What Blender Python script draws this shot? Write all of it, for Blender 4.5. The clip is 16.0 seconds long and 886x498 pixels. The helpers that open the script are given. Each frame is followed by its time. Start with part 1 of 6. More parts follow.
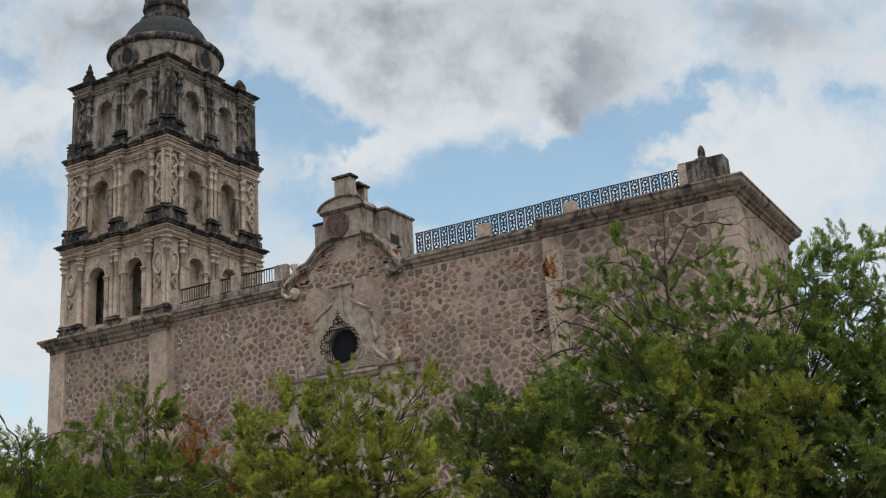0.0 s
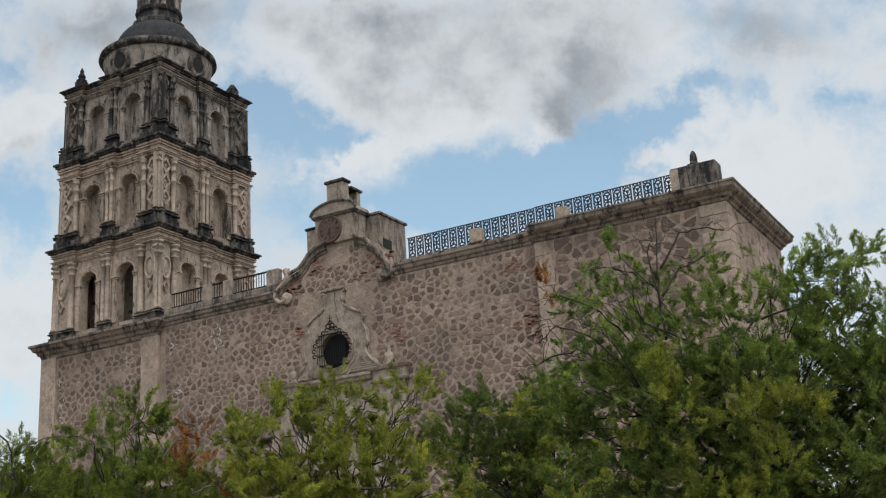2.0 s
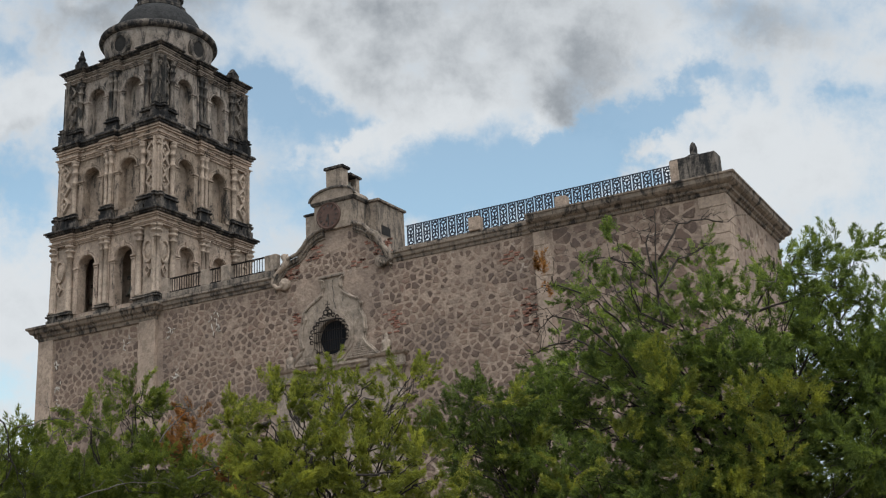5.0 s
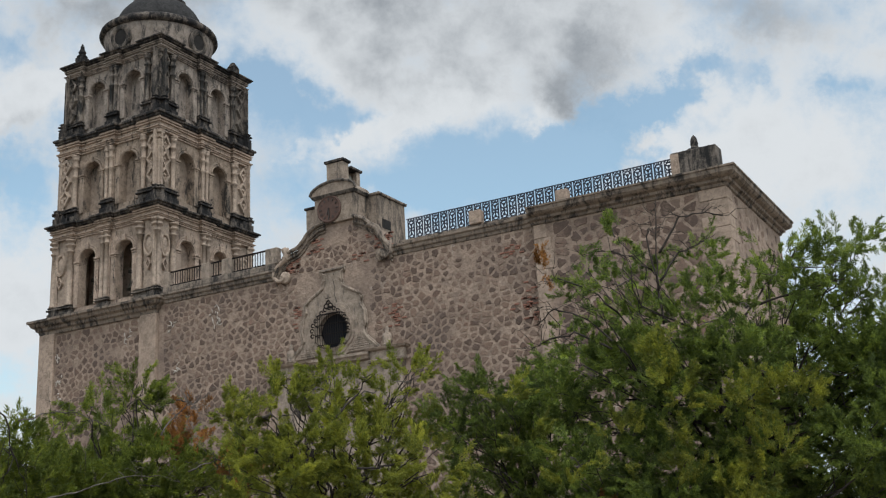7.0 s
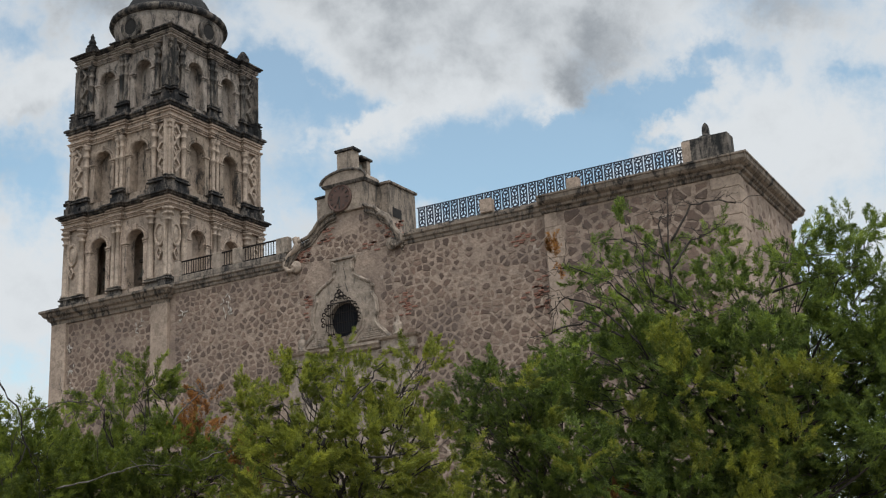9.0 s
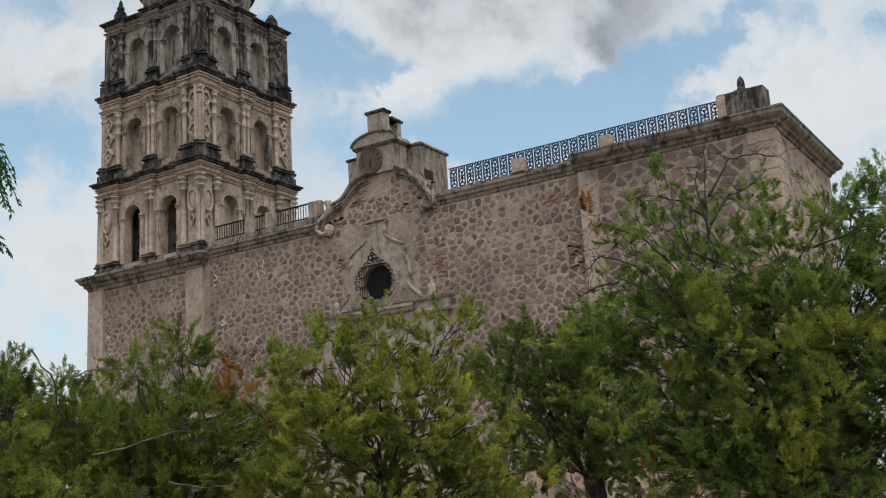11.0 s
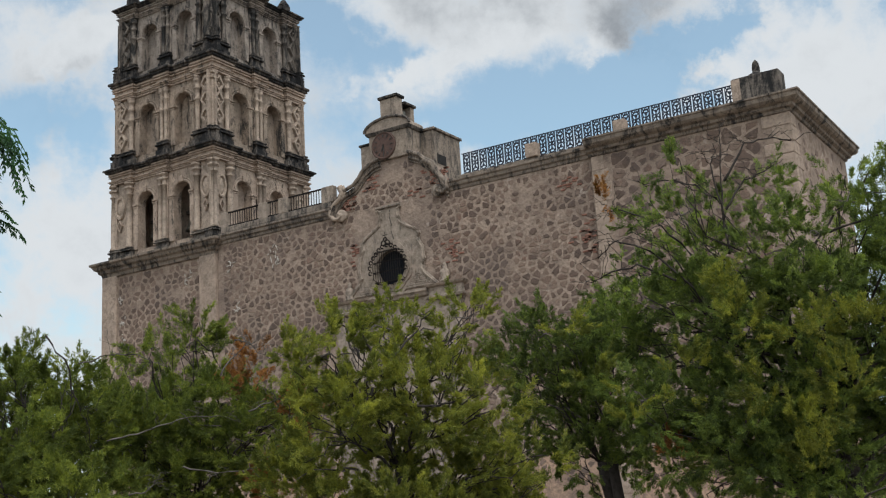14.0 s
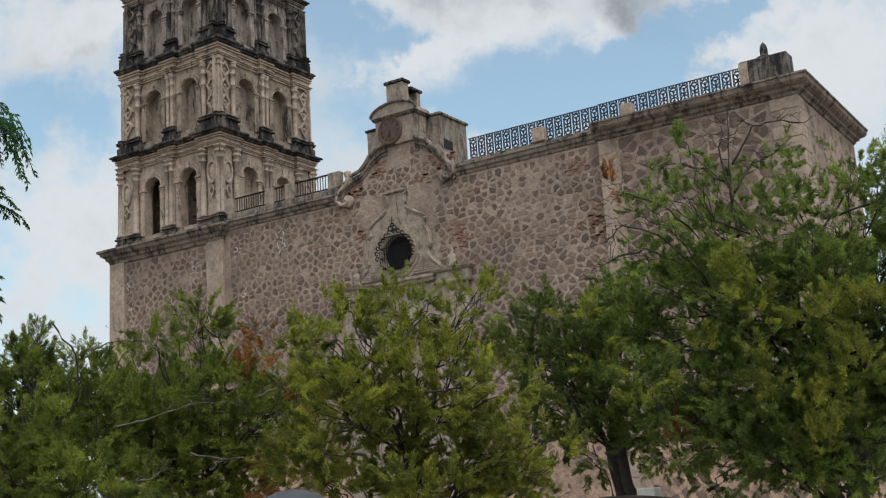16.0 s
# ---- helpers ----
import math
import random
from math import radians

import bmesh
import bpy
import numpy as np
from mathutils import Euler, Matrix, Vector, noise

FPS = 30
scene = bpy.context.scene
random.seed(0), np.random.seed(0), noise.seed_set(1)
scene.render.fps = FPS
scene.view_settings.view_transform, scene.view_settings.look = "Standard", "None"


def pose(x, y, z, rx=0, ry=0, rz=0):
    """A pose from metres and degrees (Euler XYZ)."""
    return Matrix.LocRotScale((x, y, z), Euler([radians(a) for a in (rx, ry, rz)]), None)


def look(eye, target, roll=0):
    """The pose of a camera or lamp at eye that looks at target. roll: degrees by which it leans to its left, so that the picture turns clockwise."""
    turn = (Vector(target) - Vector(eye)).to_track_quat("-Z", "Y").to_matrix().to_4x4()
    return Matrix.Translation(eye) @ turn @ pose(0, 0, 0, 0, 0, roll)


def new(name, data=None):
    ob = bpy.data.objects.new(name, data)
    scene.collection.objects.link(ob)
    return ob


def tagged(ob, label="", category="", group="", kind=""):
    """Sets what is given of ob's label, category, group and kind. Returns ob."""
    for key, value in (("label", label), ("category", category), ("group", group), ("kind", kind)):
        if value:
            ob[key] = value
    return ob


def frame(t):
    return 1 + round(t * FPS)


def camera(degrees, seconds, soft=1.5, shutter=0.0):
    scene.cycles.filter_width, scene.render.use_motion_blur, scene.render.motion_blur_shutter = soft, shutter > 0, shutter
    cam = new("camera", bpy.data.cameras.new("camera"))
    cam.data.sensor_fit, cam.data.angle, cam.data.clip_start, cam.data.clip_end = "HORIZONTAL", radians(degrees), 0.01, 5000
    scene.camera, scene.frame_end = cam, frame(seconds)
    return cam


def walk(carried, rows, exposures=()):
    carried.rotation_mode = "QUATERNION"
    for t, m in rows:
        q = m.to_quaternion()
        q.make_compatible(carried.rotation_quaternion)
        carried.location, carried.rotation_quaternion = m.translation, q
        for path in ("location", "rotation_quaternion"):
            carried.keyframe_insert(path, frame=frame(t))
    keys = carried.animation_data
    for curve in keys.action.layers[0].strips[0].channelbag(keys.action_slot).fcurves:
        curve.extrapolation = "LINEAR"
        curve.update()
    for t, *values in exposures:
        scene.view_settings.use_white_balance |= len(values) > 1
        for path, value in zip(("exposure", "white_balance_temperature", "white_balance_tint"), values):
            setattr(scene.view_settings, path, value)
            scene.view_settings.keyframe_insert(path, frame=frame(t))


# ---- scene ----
cam = camera(42.8, 16.0, soft=1.2)
PATH = [
    (0.0, 30.43, 16.91, 3.56, 9.18, -36.87, 1.60), (0.5, 30.37, 17.17, 3.68, 9.18, -36.87, 1.60), (1.0, 30.21, 17.18, 3.65, 9.18, -36.87, 1.60),
    (1.5, 29.99, 17.18, 3.59, 9.18, -36.87, 1.60), (2.0, 30.03, 17.13, 3.58, 9.18, -36.87, 1.60), (2.5, 29.85, 17.04, 3.49, 9.18, -36.87, 1.60),
    (3.0, 29.84, 17.00, 3.40, 9.18, -36.87, 1.60), (3.5, 29.87, 16.98, 3.15, 9.18, -36.87, 1.60), (4.0, 29.84, 16.81, 3.02, 9.18, -36.87, 1.60),
    (6.5, 29.62, 16.23, 2.73, 9.17, -36.87, 1.60), (7.0, 29.77, 16.17, 2.87, 9.18, -36.87, 1.60), (7.5, 29.96, 16.09, 2.81, 9.17, -36.87, 1.60),
    (8.0, 30.00, 15.98, 2.91, 9.17, -36.87, 1.60), (8.2, 30.02, 15.93, 2.98, 9.18, -36.87, 1.60), (10.5, 31.72, 14.40, 2.99, 9.05, -36.67, 1.65),
    (11.0, 32.20, 13.77, 3.42, 9.04, -36.63, 1.66), (11.5, 32.14, 13.34, 3.18, 9.02, -36.62, 1.66), (12.0, 32.30, 13.16, 3.15, 9.03, -36.62, 1.67),
    (12.5, 32.46, 13.20, 3.30, 9.03, -36.61, 1.66), (13.0, 32.56, 13.24, 3.36, 9.03, -36.62, 1.65), (13.5, 32.69, 13.18, 3.37, 9.04, -36.63, 1.66),
    (14.0, 32.85, 13.07, 3.34, 9.00, -36.59, 1.67), (14.5, 32.94, 12.90, 3.35, 9.00, -36.60, 1.66), (15.0, 33.13, 12.75, 3.52, 8.99, -36.56, 1.67),
    (15.5, 33.22, 12.62, 3.56, 8.98, -36.53, 1.68), (16.0, 33.26, 12.35, 3.51, 8.97, -36.53, 1.68),
]
walk(cam, [(t, pose(x, y, z, 90 + pitch, lean, yaw)) for t, yaw, pitch, lean, x, y, z in PATH])

SKY_STRENGTH, SUN_POWER, SUN_GLOW = 0.19, 1.6, 2.1
# banks of cloud and gaps of blue: centre and half size on the deck, lean in degrees, amount
CLOUD_BANKS = [
    (-0.385, 0.047, 0.055, 0.035, 0, -0.75), (-0.379, 0.157, 0.035, 0.020, 0, -0.35), (-0.144, 0.114, 0.070, 0.020, -18, -0.80), (-0.134, 0.049, 0.045, 0.035, 0, -0.40), (-0.032, 0.043, 0.060, 0.022, 15, -0.60),
    (0.051, 0.056, 0.060, 0.027, 15, -0.70), (0.141, 0.078, 0.050, 0.030, 25, -0.80), (0.198, 0.125, 0.065, 0.012, 28, -0.70), (0.273, 0.140, 0.022, 0.017, 0, -0.50), (0.350, 0.127, 0.015, 0.012, 0, -0.40),
    (-0.430, 0.047, 0.035, 0.030, 0, -0.50), (-0.026, 0.100, 0.070, 0.017, 20, 0.75), (-0.090, 0.082, 0.017, 0.009, 40, 0.50), (0.076, 0.096, 0.022, 0.011, 25, 0.50), (0.123, 0.103, 0.035, 0.020, 0, 0.45),
    (-0.009, 0.053, 0.030, 0.008, 10, 0.35), (-0.129, 0.070, 0.020, 0.006, 10, 0.30), (0.280, 0.065, 0.085, 0.055, 0, 0.60), (0.188, 0.088, 0.020, 0.017, 45, 0.45), (0.051, 0.175, 0.240, 0.047, 0, 0.50),
    (-0.370, 0.109, 0.040, 0.022, 0, 0.60), (-0.380, -0.074, 0.060, 0.065, 0, 0.60),
]
# grey undersides of the thick cloud, in the same way
GREY_BANKS = [
    (0.031, 0.161, 0.115, 0.045, 0, 0.42), (0.138, 0.153, 0.037, 0.042, 0, 0.40), (0.265, 0.195, 0.065, 0.025, 0, 0.50), (0.001, 0.208, 0.150, 0.022, 0, 0.30), (-0.314, 0.197, 0.060, 0.027, 0, 0.42),
    (-0.224, 0.206, 0.045, 0.035, 0, 0.40), (0.126, 0.110, 0.030, 0.022, 0, 0.35), (0.340, 0.040, 0.050, 0.030, 0, 0.12), (-0.380, 0.092, 0.040, 0.008, 0, 0.20),
]

# ---- sky and sun: bright broken cloud ----
SUN_EL, SUN_AZ = 60.0, 128.0          # azimuth clockwise from +y
world = bpy.data.worlds.new("sky")
scene.world = world
world.use_nodes = True
wn, wl = world.node_tree.nodes, world.node_tree.links
wn.clear()


def wnode(kind, **props):
    n = wn.new(kind)
    for k, v in props.items():
        if k == "operation":
            n.operation = v
        elif k == "blend_type":
            n.blend_type = v
        elif k == "data_type":
            n.data_type = v
    return n


def wmath(op, a, b=None, clamp=False):
    n = wnode("ShaderNodeMath", operation=op)
    n.use_clamp = clamp
    for i, s in enumerate((a, b)):
        if s is None:
            continue
        if isinstance(s, (int, float)):
            n.inputs[i].default_value = s
        else:
            wl.new(s, n.inputs[i])
    return n.outputs[0]


def wdot(vec, d):
    n = wnode("ShaderNodeVectorMath", operation="DOT_PRODUCT")
    wl.new(vec, n.inputs[0])
    n.inputs[1].default_value = d
    return n.outputs["Value"]


def wnoise(vec, scale, detail, rough, distortion=0.0):
    n = wn.new("ShaderNodeTexNoise")
    n.inputs["Scale"].default_value = scale
    n.inputs["Detail"].default_value = detail
    n.inputs["Roughness"].default_value = rough
    n.inputs["Distortion"].default_value = distortion
    wl.new(vec, n.inputs["Vector"])
    return n.outputs["Fac"]


def wramp(fac, lo, hi):
    n = wn.new("ShaderNodeMapRange")
    n.interpolation_type = "SMOOTHSTEP"
    n.inputs["From Min"].default_value = lo
    n.inputs["From Max"].default_value = hi
    wl.new(fac, n.inputs["Value"])
    return n.outputs[0]


coord = wn.new("ShaderNodeTexCoord").outputs["Generated"]
# cloud deck coordinates on the plane that faces the church
right, up, ahead = (0.8643, 0.4991, -0.0623), (0.199, -0.2256, 0.9537), (-0.4619, 0.8367, 0.2943)
depth = wmath("MAXIMUM", wmath("ABSOLUTE", wdot(coord, ahead)), 0.15)
cu, cv = wmath("DIVIDE", wdot(coord, right), depth), wmath("DIVIDE", wdot(coord, up), depth)
comb = wn.new("ShaderNodeCombineXYZ")
wl.new(cu, comb.inputs[0])
wl.new(cv, comb.inputs[1])
wl.new(wmath("MULTIPLY", wdot(coord, ahead), 0.6), comb.inputs[2])
deck = comb.outputs[0]
big = wnoise(deck, 7.0, 9.0, 0.60, 0.15)
fine = wnoise(deck, 24.0, 9.0, 0.62, 0.1)
soft = wnoise(deck, 3.0, 3.0, 0.5)
warp_u = wmath("MULTIPLY", wmath("SUBTRACT", wnoise(deck, 12.0, 7.0, 0.62), 0.5), 0.15)
warp_v = wmath("MULTIPLY", wmath("SUBTRACT", wnoise(deck, 14.0, 7.0, 0.62), 0.5), 0.10)


def banks(total, rows):
    """Adds soft-edged banks to a field over the deck."""
    for u0, v0, ru, rv, lean, amount in rows:
        du = wmath("SUBTRACT", wmath("ADD", cu, warp_u), u0)
        dv = wmath("SUBTRACT", wmath("ADD", cv, warp_v), v0)
        c, s = math.cos(radians(lean)), math.sin(radians(lean))
        a = wmath("DIVIDE", wmath("ADD", wmath("MULTIPLY", du, c), wmath("MULTIPLY", dv, s)), ru)
        b = wmath("DIVIDE", wmath("SUBTRACT", wmath("MULTIPLY", dv, c), wmath("MULTIPLY", du, s)), rv)
        d2 = wmath("ADD", wmath("MULTIPLY", a, a), wmath("MULTIPLY", b, b))
        total = wmath("ADD", total, wmath("MULTIPLY", wmath("EXPONENT", wmath("MULTIPLY", d2, -1.0)), amount))
    return total


ragged = wmath("ADD", wmath("MULTIPLY", wmath("SUBTRACT", big, 0.5), 1.6), wmath("MULTIPLY", wmath("SUBTRACT", fine, 0.5), 1.4))
density = banks(wmath("ADD", ragged, 0.40), CLOUD_BANKS)
cover = wmath("ADD", wmath("MULTIPLY", wramp(density, -0.15, 0.78), 0.82), 0.18)
under = banks(wmath("MULTIPLY", wmath("SUBTRACT", soft, 0.45), 0.8), GREY_BANKS)
thick = wramp(wmath("ADD", under, wmath("MULTIPLY", ragged, 0.55)), -0.05, 0.95)
sky = wn.new("ShaderNodeTexSky")
sky.sky_type, sky.sun_disc = "NISHITA", False
sky.sun_elevation, sky.sun_rotation = radians(SUN_EL), radians(SUN_AZ)
sky.air_density, sky.dust_density, sky.ozone_density = 1.0, 1.6, 1.2
blue = wn.new("ShaderNodeBackground")
tint = wn.new("ShaderNodeMix")
tint.data_type, tint.blend_type = "RGBA", "MULTIPLY"
tint.inputs[0].default_value = 1.0
tint.inputs[7].default_value = (0.92, 1.07, 0.95, 1)
wl.new(sky.outputs[0], tint.inputs[6])
wl.new(tint.outputs[2], blue.inputs[0])
blue.inputs[1].default_value = SKY_STRENGTH
shade = wn.new("ShaderNodeMix")
shade.data_type = "RGBA"
shade.inputs[6].default_value = (0.775, 0.815, 0.848, 1)
shade.inputs[7].default_value = (0.24, 0.272, 0.31, 1)
wl.new(thick, shade.inputs[0])
cloud = wn.new("ShaderNodeBackground")
wl.new(shade.outputs[2], cloud.inputs[0])
# the cloud glows where the veiled sun stands behind it
glow = wramp(wdot(coord, (math.sin(radians(SUN_AZ)) * math.cos(radians(SUN_EL)), math.cos(radians(SUN_AZ)) * math.cos(radians(SUN_EL)), math.sin(radians(SUN_EL)))), 0.2, 1.0)
wl.new(wmath("ADD", wmath("MULTIPLY", glow, SUN_GLOW), 0.92), cloud.inputs[1])
mixed = wn.new("ShaderNodeMixShader")
wl.new(cover, mixed.inputs[0])
wl.new(blue.outputs[0], mixed.inputs[1])
wl.new(cloud.outputs[0], mixed.inputs[2])
wout = wn.new("ShaderNodeOutputWorld")
wl.new(mixed.outputs[0], wout.inputs[0])

sun_data = bpy.data.lights.new("sun", "SUN")
sun_data.energy, sun_data.angle, sun_data.color = SUN_POWER, radians(18), (1.0, 0.97, 0.93)
sun = new("sun", sun_data)
az, el = radians(SUN_AZ), radians(SUN_EL)
sun_dir = Vector((math.sin(az) * math.cos(el), math.cos(az) * math.cos(el), math.sin(el)))
sun.matrix_world = look(sun_dir * 80, (0, 0, 0))


# ---- materials ----
class Mat:
    """A small builder of node materials."""

    def __init__(self, name, rough=0.9):
        self.m = bpy.data.materials.new(name)
        self.m.use_nodes = True
        self.n, self.l = self.m.node_tree.nodes, self.m.node_tree.links
        self.b = self.n["Principled BSDF"]
        self.b.inputs["Roughness"].default_value = rough
        if rough > 0.85:
            self.b.inputs["Specular IOR Level"].default_value = 0.15
        tc = self.n.new("ShaderNodeNewGeometry")
        self.pos = tc.outputs["Position"]
        self.island = tc.outputs["Random Per Island"]
        self.rand = self.n.new("ShaderNodeObjectInfo").outputs["Random"]

    def noise(self, scale, detail=6.0, rough=0.6, distortion=0.0, stretch=None):
        t = self.n.new("ShaderNodeTexNoise")
        for k, v in (("Scale", scale), ("Detail", detail), ("Roughness", rough), ("Distortion", distortion)):
            t.inputs[k].default_value = v
        vec = self.pos
        if stretch:
            mp = self.n.new("ShaderNodeMapping")
            mp.inputs["Scale"].default_value = stretch
            self.l.new(vec, mp.inputs[0])
            vec = mp.outputs[0]
        self.l.new(vec, t.inputs["Vector"])
        return t.outputs["Fac"]

    def voronoi(self, scale, feature="F1"):
        t = self.n.new("ShaderNodeTexVoronoi")
        t.feature = feature
        t.inputs["Scale"].default_value = scale
        self.l.new(self.pos, t.inputs["Vector"])
        return t.outputs["Distance"]

    def ramp(self, fac, lo, hi, out=(0.0, 1.0)):
        r = self.n.new("ShaderNodeMapRange")
        r.interpolation_type = "SMOOTHSTEP"
        for k, v in (("From Min", lo), ("From Max", hi), ("To Min", out[0]), ("To Max", out[1])):
            r.inputs[k].default_value = v
        self.l.new(fac, r.inputs["Value"])
        return r.outputs[0]

    def mix(self, fac, a, b, blend="MIX"):
        x = self.n.new("ShaderNodeMix")
        x.data_type, x.blend_type = "RGBA", blend
        for s, v in ((0, fac), (6, a), (7, b)):
            if isinstance(v, tuple):
                x.inputs[s].default_value = (*v, 1) if len(v) == 3 else v
            elif isinstance(v, (int, float)):
                x.inputs[s].default_value = v
            else:
                self.l.new(v, x.inputs[s])
        return x.outputs[2]

    def math(self, op, a, b):
        x = self.n.new("ShaderNodeMath")
        x.operation = op
        for i, v in enumerate((a, b)):
            if isinstance(v, (int, float)):
                x.inputs[i].default_value = v
            else:
                self.l.new(v, x.inputs[i])
        return x.outputs[0]

    def done(self, colour, bump=None, strength=0.5, distance=0.02):
        self.l.new(colour, self.b.inputs["Base Color"])
        if bump is not None:
            bp = self.n.new("ShaderNodeBump")
            bp.inputs["Strength"].default_value, bp.inputs["Distance"].default_value = strength, distance
            self.l.new(bump, bp.inputs["Height"])
            self.l.new(bp.outputs[0], self.b.inputs["Normal"])
        return self.m


def stone_material(name, light, dark, soot, soot_lo, soot_hi, streak=True):
    m = Mat(name, 0.92)
    c = m.mix(m.ramp(m.noise(0.9, 5), 0.3, 0.7), light, dark)
    c = m.mix(m.ramp(m.noise(9, 8, 0.7), 0.35, 0.75, (0, 0.55)), c, tuple(v * 0.55 for v in dark))
    c = m.mix(m.ramp(m.noise(3.6, 9, 0.78, 0.5), 0.47, 0.62, (0, 0.8)), c, tuple(v * 0.42 for v in light))
    c = m.mix(m.math("MULTIPLY", m.rand, 0.22), c, tuple(v * 0.6 for v in light))
    st = m.noise(1.7, 8, 0.72, 0.6, (1.5, 1.5, 0.45) if streak else None)
    st2 = m.noise(14, 6, 0.7)
    stain = m.ramp(m.math("ADD", m.math("MULTIPLY", st, 0.8), m.math("MULTIPLY", st2, 0.2)), soot_lo, soot_hi)
    c = m.mix(stain, c, soot)
    h = m.math("ADD", m.noise(22, 8, 0.7), m.math("MULTIPLY", m.voronoi(7), 0.6))
    return m.done(c, h, 0.7, 0.03)


M_TOWER = stone_material("pale_weathered_stone", (0.42, 0.325, 0.258), (0.27, 0.208, 0.166), (0.026, 0.024, 0.022), 0.52, 0.64)
M_STAINED = stone_material("stained_stone", (0.27, 0.22, 0.18), (0.175, 0.145, 0.122), (0.030, 0.028, 0.027), 0.44, 0.62)
M_SOOT = stone_material("blackened_stone", (0.185, 0.155, 0.131), (0.085, 0.074, 0.066), (0.014, 0.014, 0.015), 0.38, 0.54)
M_CARVED = stone_material("carved_pale_stone", (0.38, 0.30, 0.238), (0.265, 0.21, 0.17), (0.04, 0.036, 0.033), 0.60, 0.72, False)
M_TRIM = stone_material("grey_cornice_stone", (0.26, 0.208, 0.167), (0.16, 0.13, 0.107), (0.026, 0.024, 0.023), 0.47, 0.61)
M_QUOIN = stone_material("tan_ashlar", (0.385, 0.296, 0.233), (0.30, 0.23, 0.183), (0.10, 0.08, 0.07), 0.58, 0.78)
M_STUCCO = stone_material("pale_stucco", (0.345, 0.28, 0.225), (0.25, 0.20, 0.163), (0.07, 0.06, 0.052), 0.48, 0.68)
M_TIER = stone_material("browned_stone", (0.32, 0.248, 0.193), (0.205, 0.160, 0.127), (0.026, 0.024, 0.022), 0.49, 0.63)
M_STREAKED = stone_material("streaked_stucco", (0.315, 0.252, 0.20), (0.20, 0.16, 0.13), (0.05, 0.044, 0.039), 0.45, 0.60)
M_GRIME = stone_material("grimy_pier_stone", (0.235, 0.197, 0.166), (0.128, 0.110, 0.096), (0.018, 0.018, 0.018), 0.40, 0.58)
M_SMOKED = stone_material("smoke_stained_stone", (0.315, 0.264, 0.225), (0.195, 0.165, 0.143), (0.030, 0.029, 0.029), 0.47, 0.62)
M_DOME = stone_material("dark_dome_plaster", (0.042, 0.041, 0.041), (0.024, 0.024, 0.025), (0.018, 0.018, 0.019), 0.5, 0.7)


def mortar():
    m = Mat("lime_mortar", 0.95)
    c = m.mix(m.ramp(m.noise(0.30, 5), 0.35, 0.65), (0.315, 0.240, 0.189), (0.224, 0.169, 0.135))
    c = m.mix(m.ramp(m.noise(1.1, 6, 0.7, 0.5), 0.60, 0.68, (0, 0.6)), c, (0.42, 0.36, 0.31))
    c = m.mix(m.ramp(m.noise(0.7, 6, 0.7, 0.8), 0.60, 0.72, (0, 0.5)), c, (0.23, 0.135, 0.10))
    split = m.n.new("ShaderNodeSeparateXYZ")
    m.l.new(m.n.new("ShaderNodeNewGeometry").outputs["Position"], split.inputs[0])
    edge = m.math("ADD", split.outputs["Z"], m.math("MULTIPLY", m.noise(0.8, 5, 0.6), 2.4))
    c = m.mix(m.ramp(edge, 4.2, 5.2, (0.85, 0)), c, (0.40, 0.265, 0.185))  # peach colour low on the wall, with a ragged upper edge
    c = m.mix(m.ramp(m.noise(0.21, 6, 0.65, 0.3), 0.52, 0.66, (0, 0.55)), c, (0.120, 0.093, 0.080))
    c = m.mix(m.ramp(m.noise(3.0, 9, 0.78), 0.44, 0.62, (0, 0.8)), c, (0.145, 0.108, 0.087))
    c = m.mix(m.ramp(m.noise(9.0, 8, 0.78), 0.48, 0.62, (0, 0.55)), c, (0.12, 0.09, 0.073))
    h = m.math("ADD", m.noise(12, 8, 0.75), m.voronoi(9))
    return m.done(c, h, 0.45, 0.04)


def rubble(name, per_object):
    m = Mat(name, 0.9)
    r = m.rand if per_object else m.island
    c = m.mix(m.ramp(r, 0.1, 0.9), (0.172, 0.119, 0.092), (0.094, 0.066, 0.054))
    c = m.mix(m.ramp(m.math("FRACT", m.math("MULTIPLY", r, 7.0), 0.0), 0.74, 0.9, (0, 0.7)), c, (0.215, 0.155, 0.120))
    c = m.mix(m.ramp(m.noise(0.30, 4), 0.50, 0.62, (0, 0.55)), c, (0.085, 0.067, 0.061))
    c = m.mix(m.ramp(m.noise(0.8, 5, 0.7), 0.56, 0.68, (0, 0.5)), c, (0.19, 0.112, 0.083))
    c = m.mix(m.ramp(m.noise(14, 8, 0.78), 0.46, 0.66, (0, 0.6)), c, (0.060, 0.046, 0.039))
    # mortar smeared over parts of the stones
    smear = m.math("ADD", m.math("MULTIPLY", m.noise(3.4, 9, 0.75, 0.4), 0.7), m.math("MULTIPLY", m.noise(0.55, 4), 0.3))
    c = m.mix(m.ramp(smear, 0.51, 0.61, (0, 0.8)), c, (0.190, 0.140, 0.111))
    return m.done(c, m.noise(17, 8, 0.7), 0.8, 0.03)


M_MORTAR = mortar()
M_RUBBLE, M_RUBBLE_FAR = rubble("rubble_stone", True), rubble("rubble_stone_joined", False)


def plain(name, colour, rough, metal=0.0, vary=0.25, scale=8.0):
    m = Mat(name, rough)
    m.b.inputs["Metallic"].default_value = metal
    c = m.mix(m.ramp(m.noise(scale, 7, 0.7), 0.3, 0.75, (0, 1)), colour, tuple(v * (1 - vary) for v in colour))
    return m.done(c, m.noise(scale * 5, 5, 0.6), 0.2, 0.01)


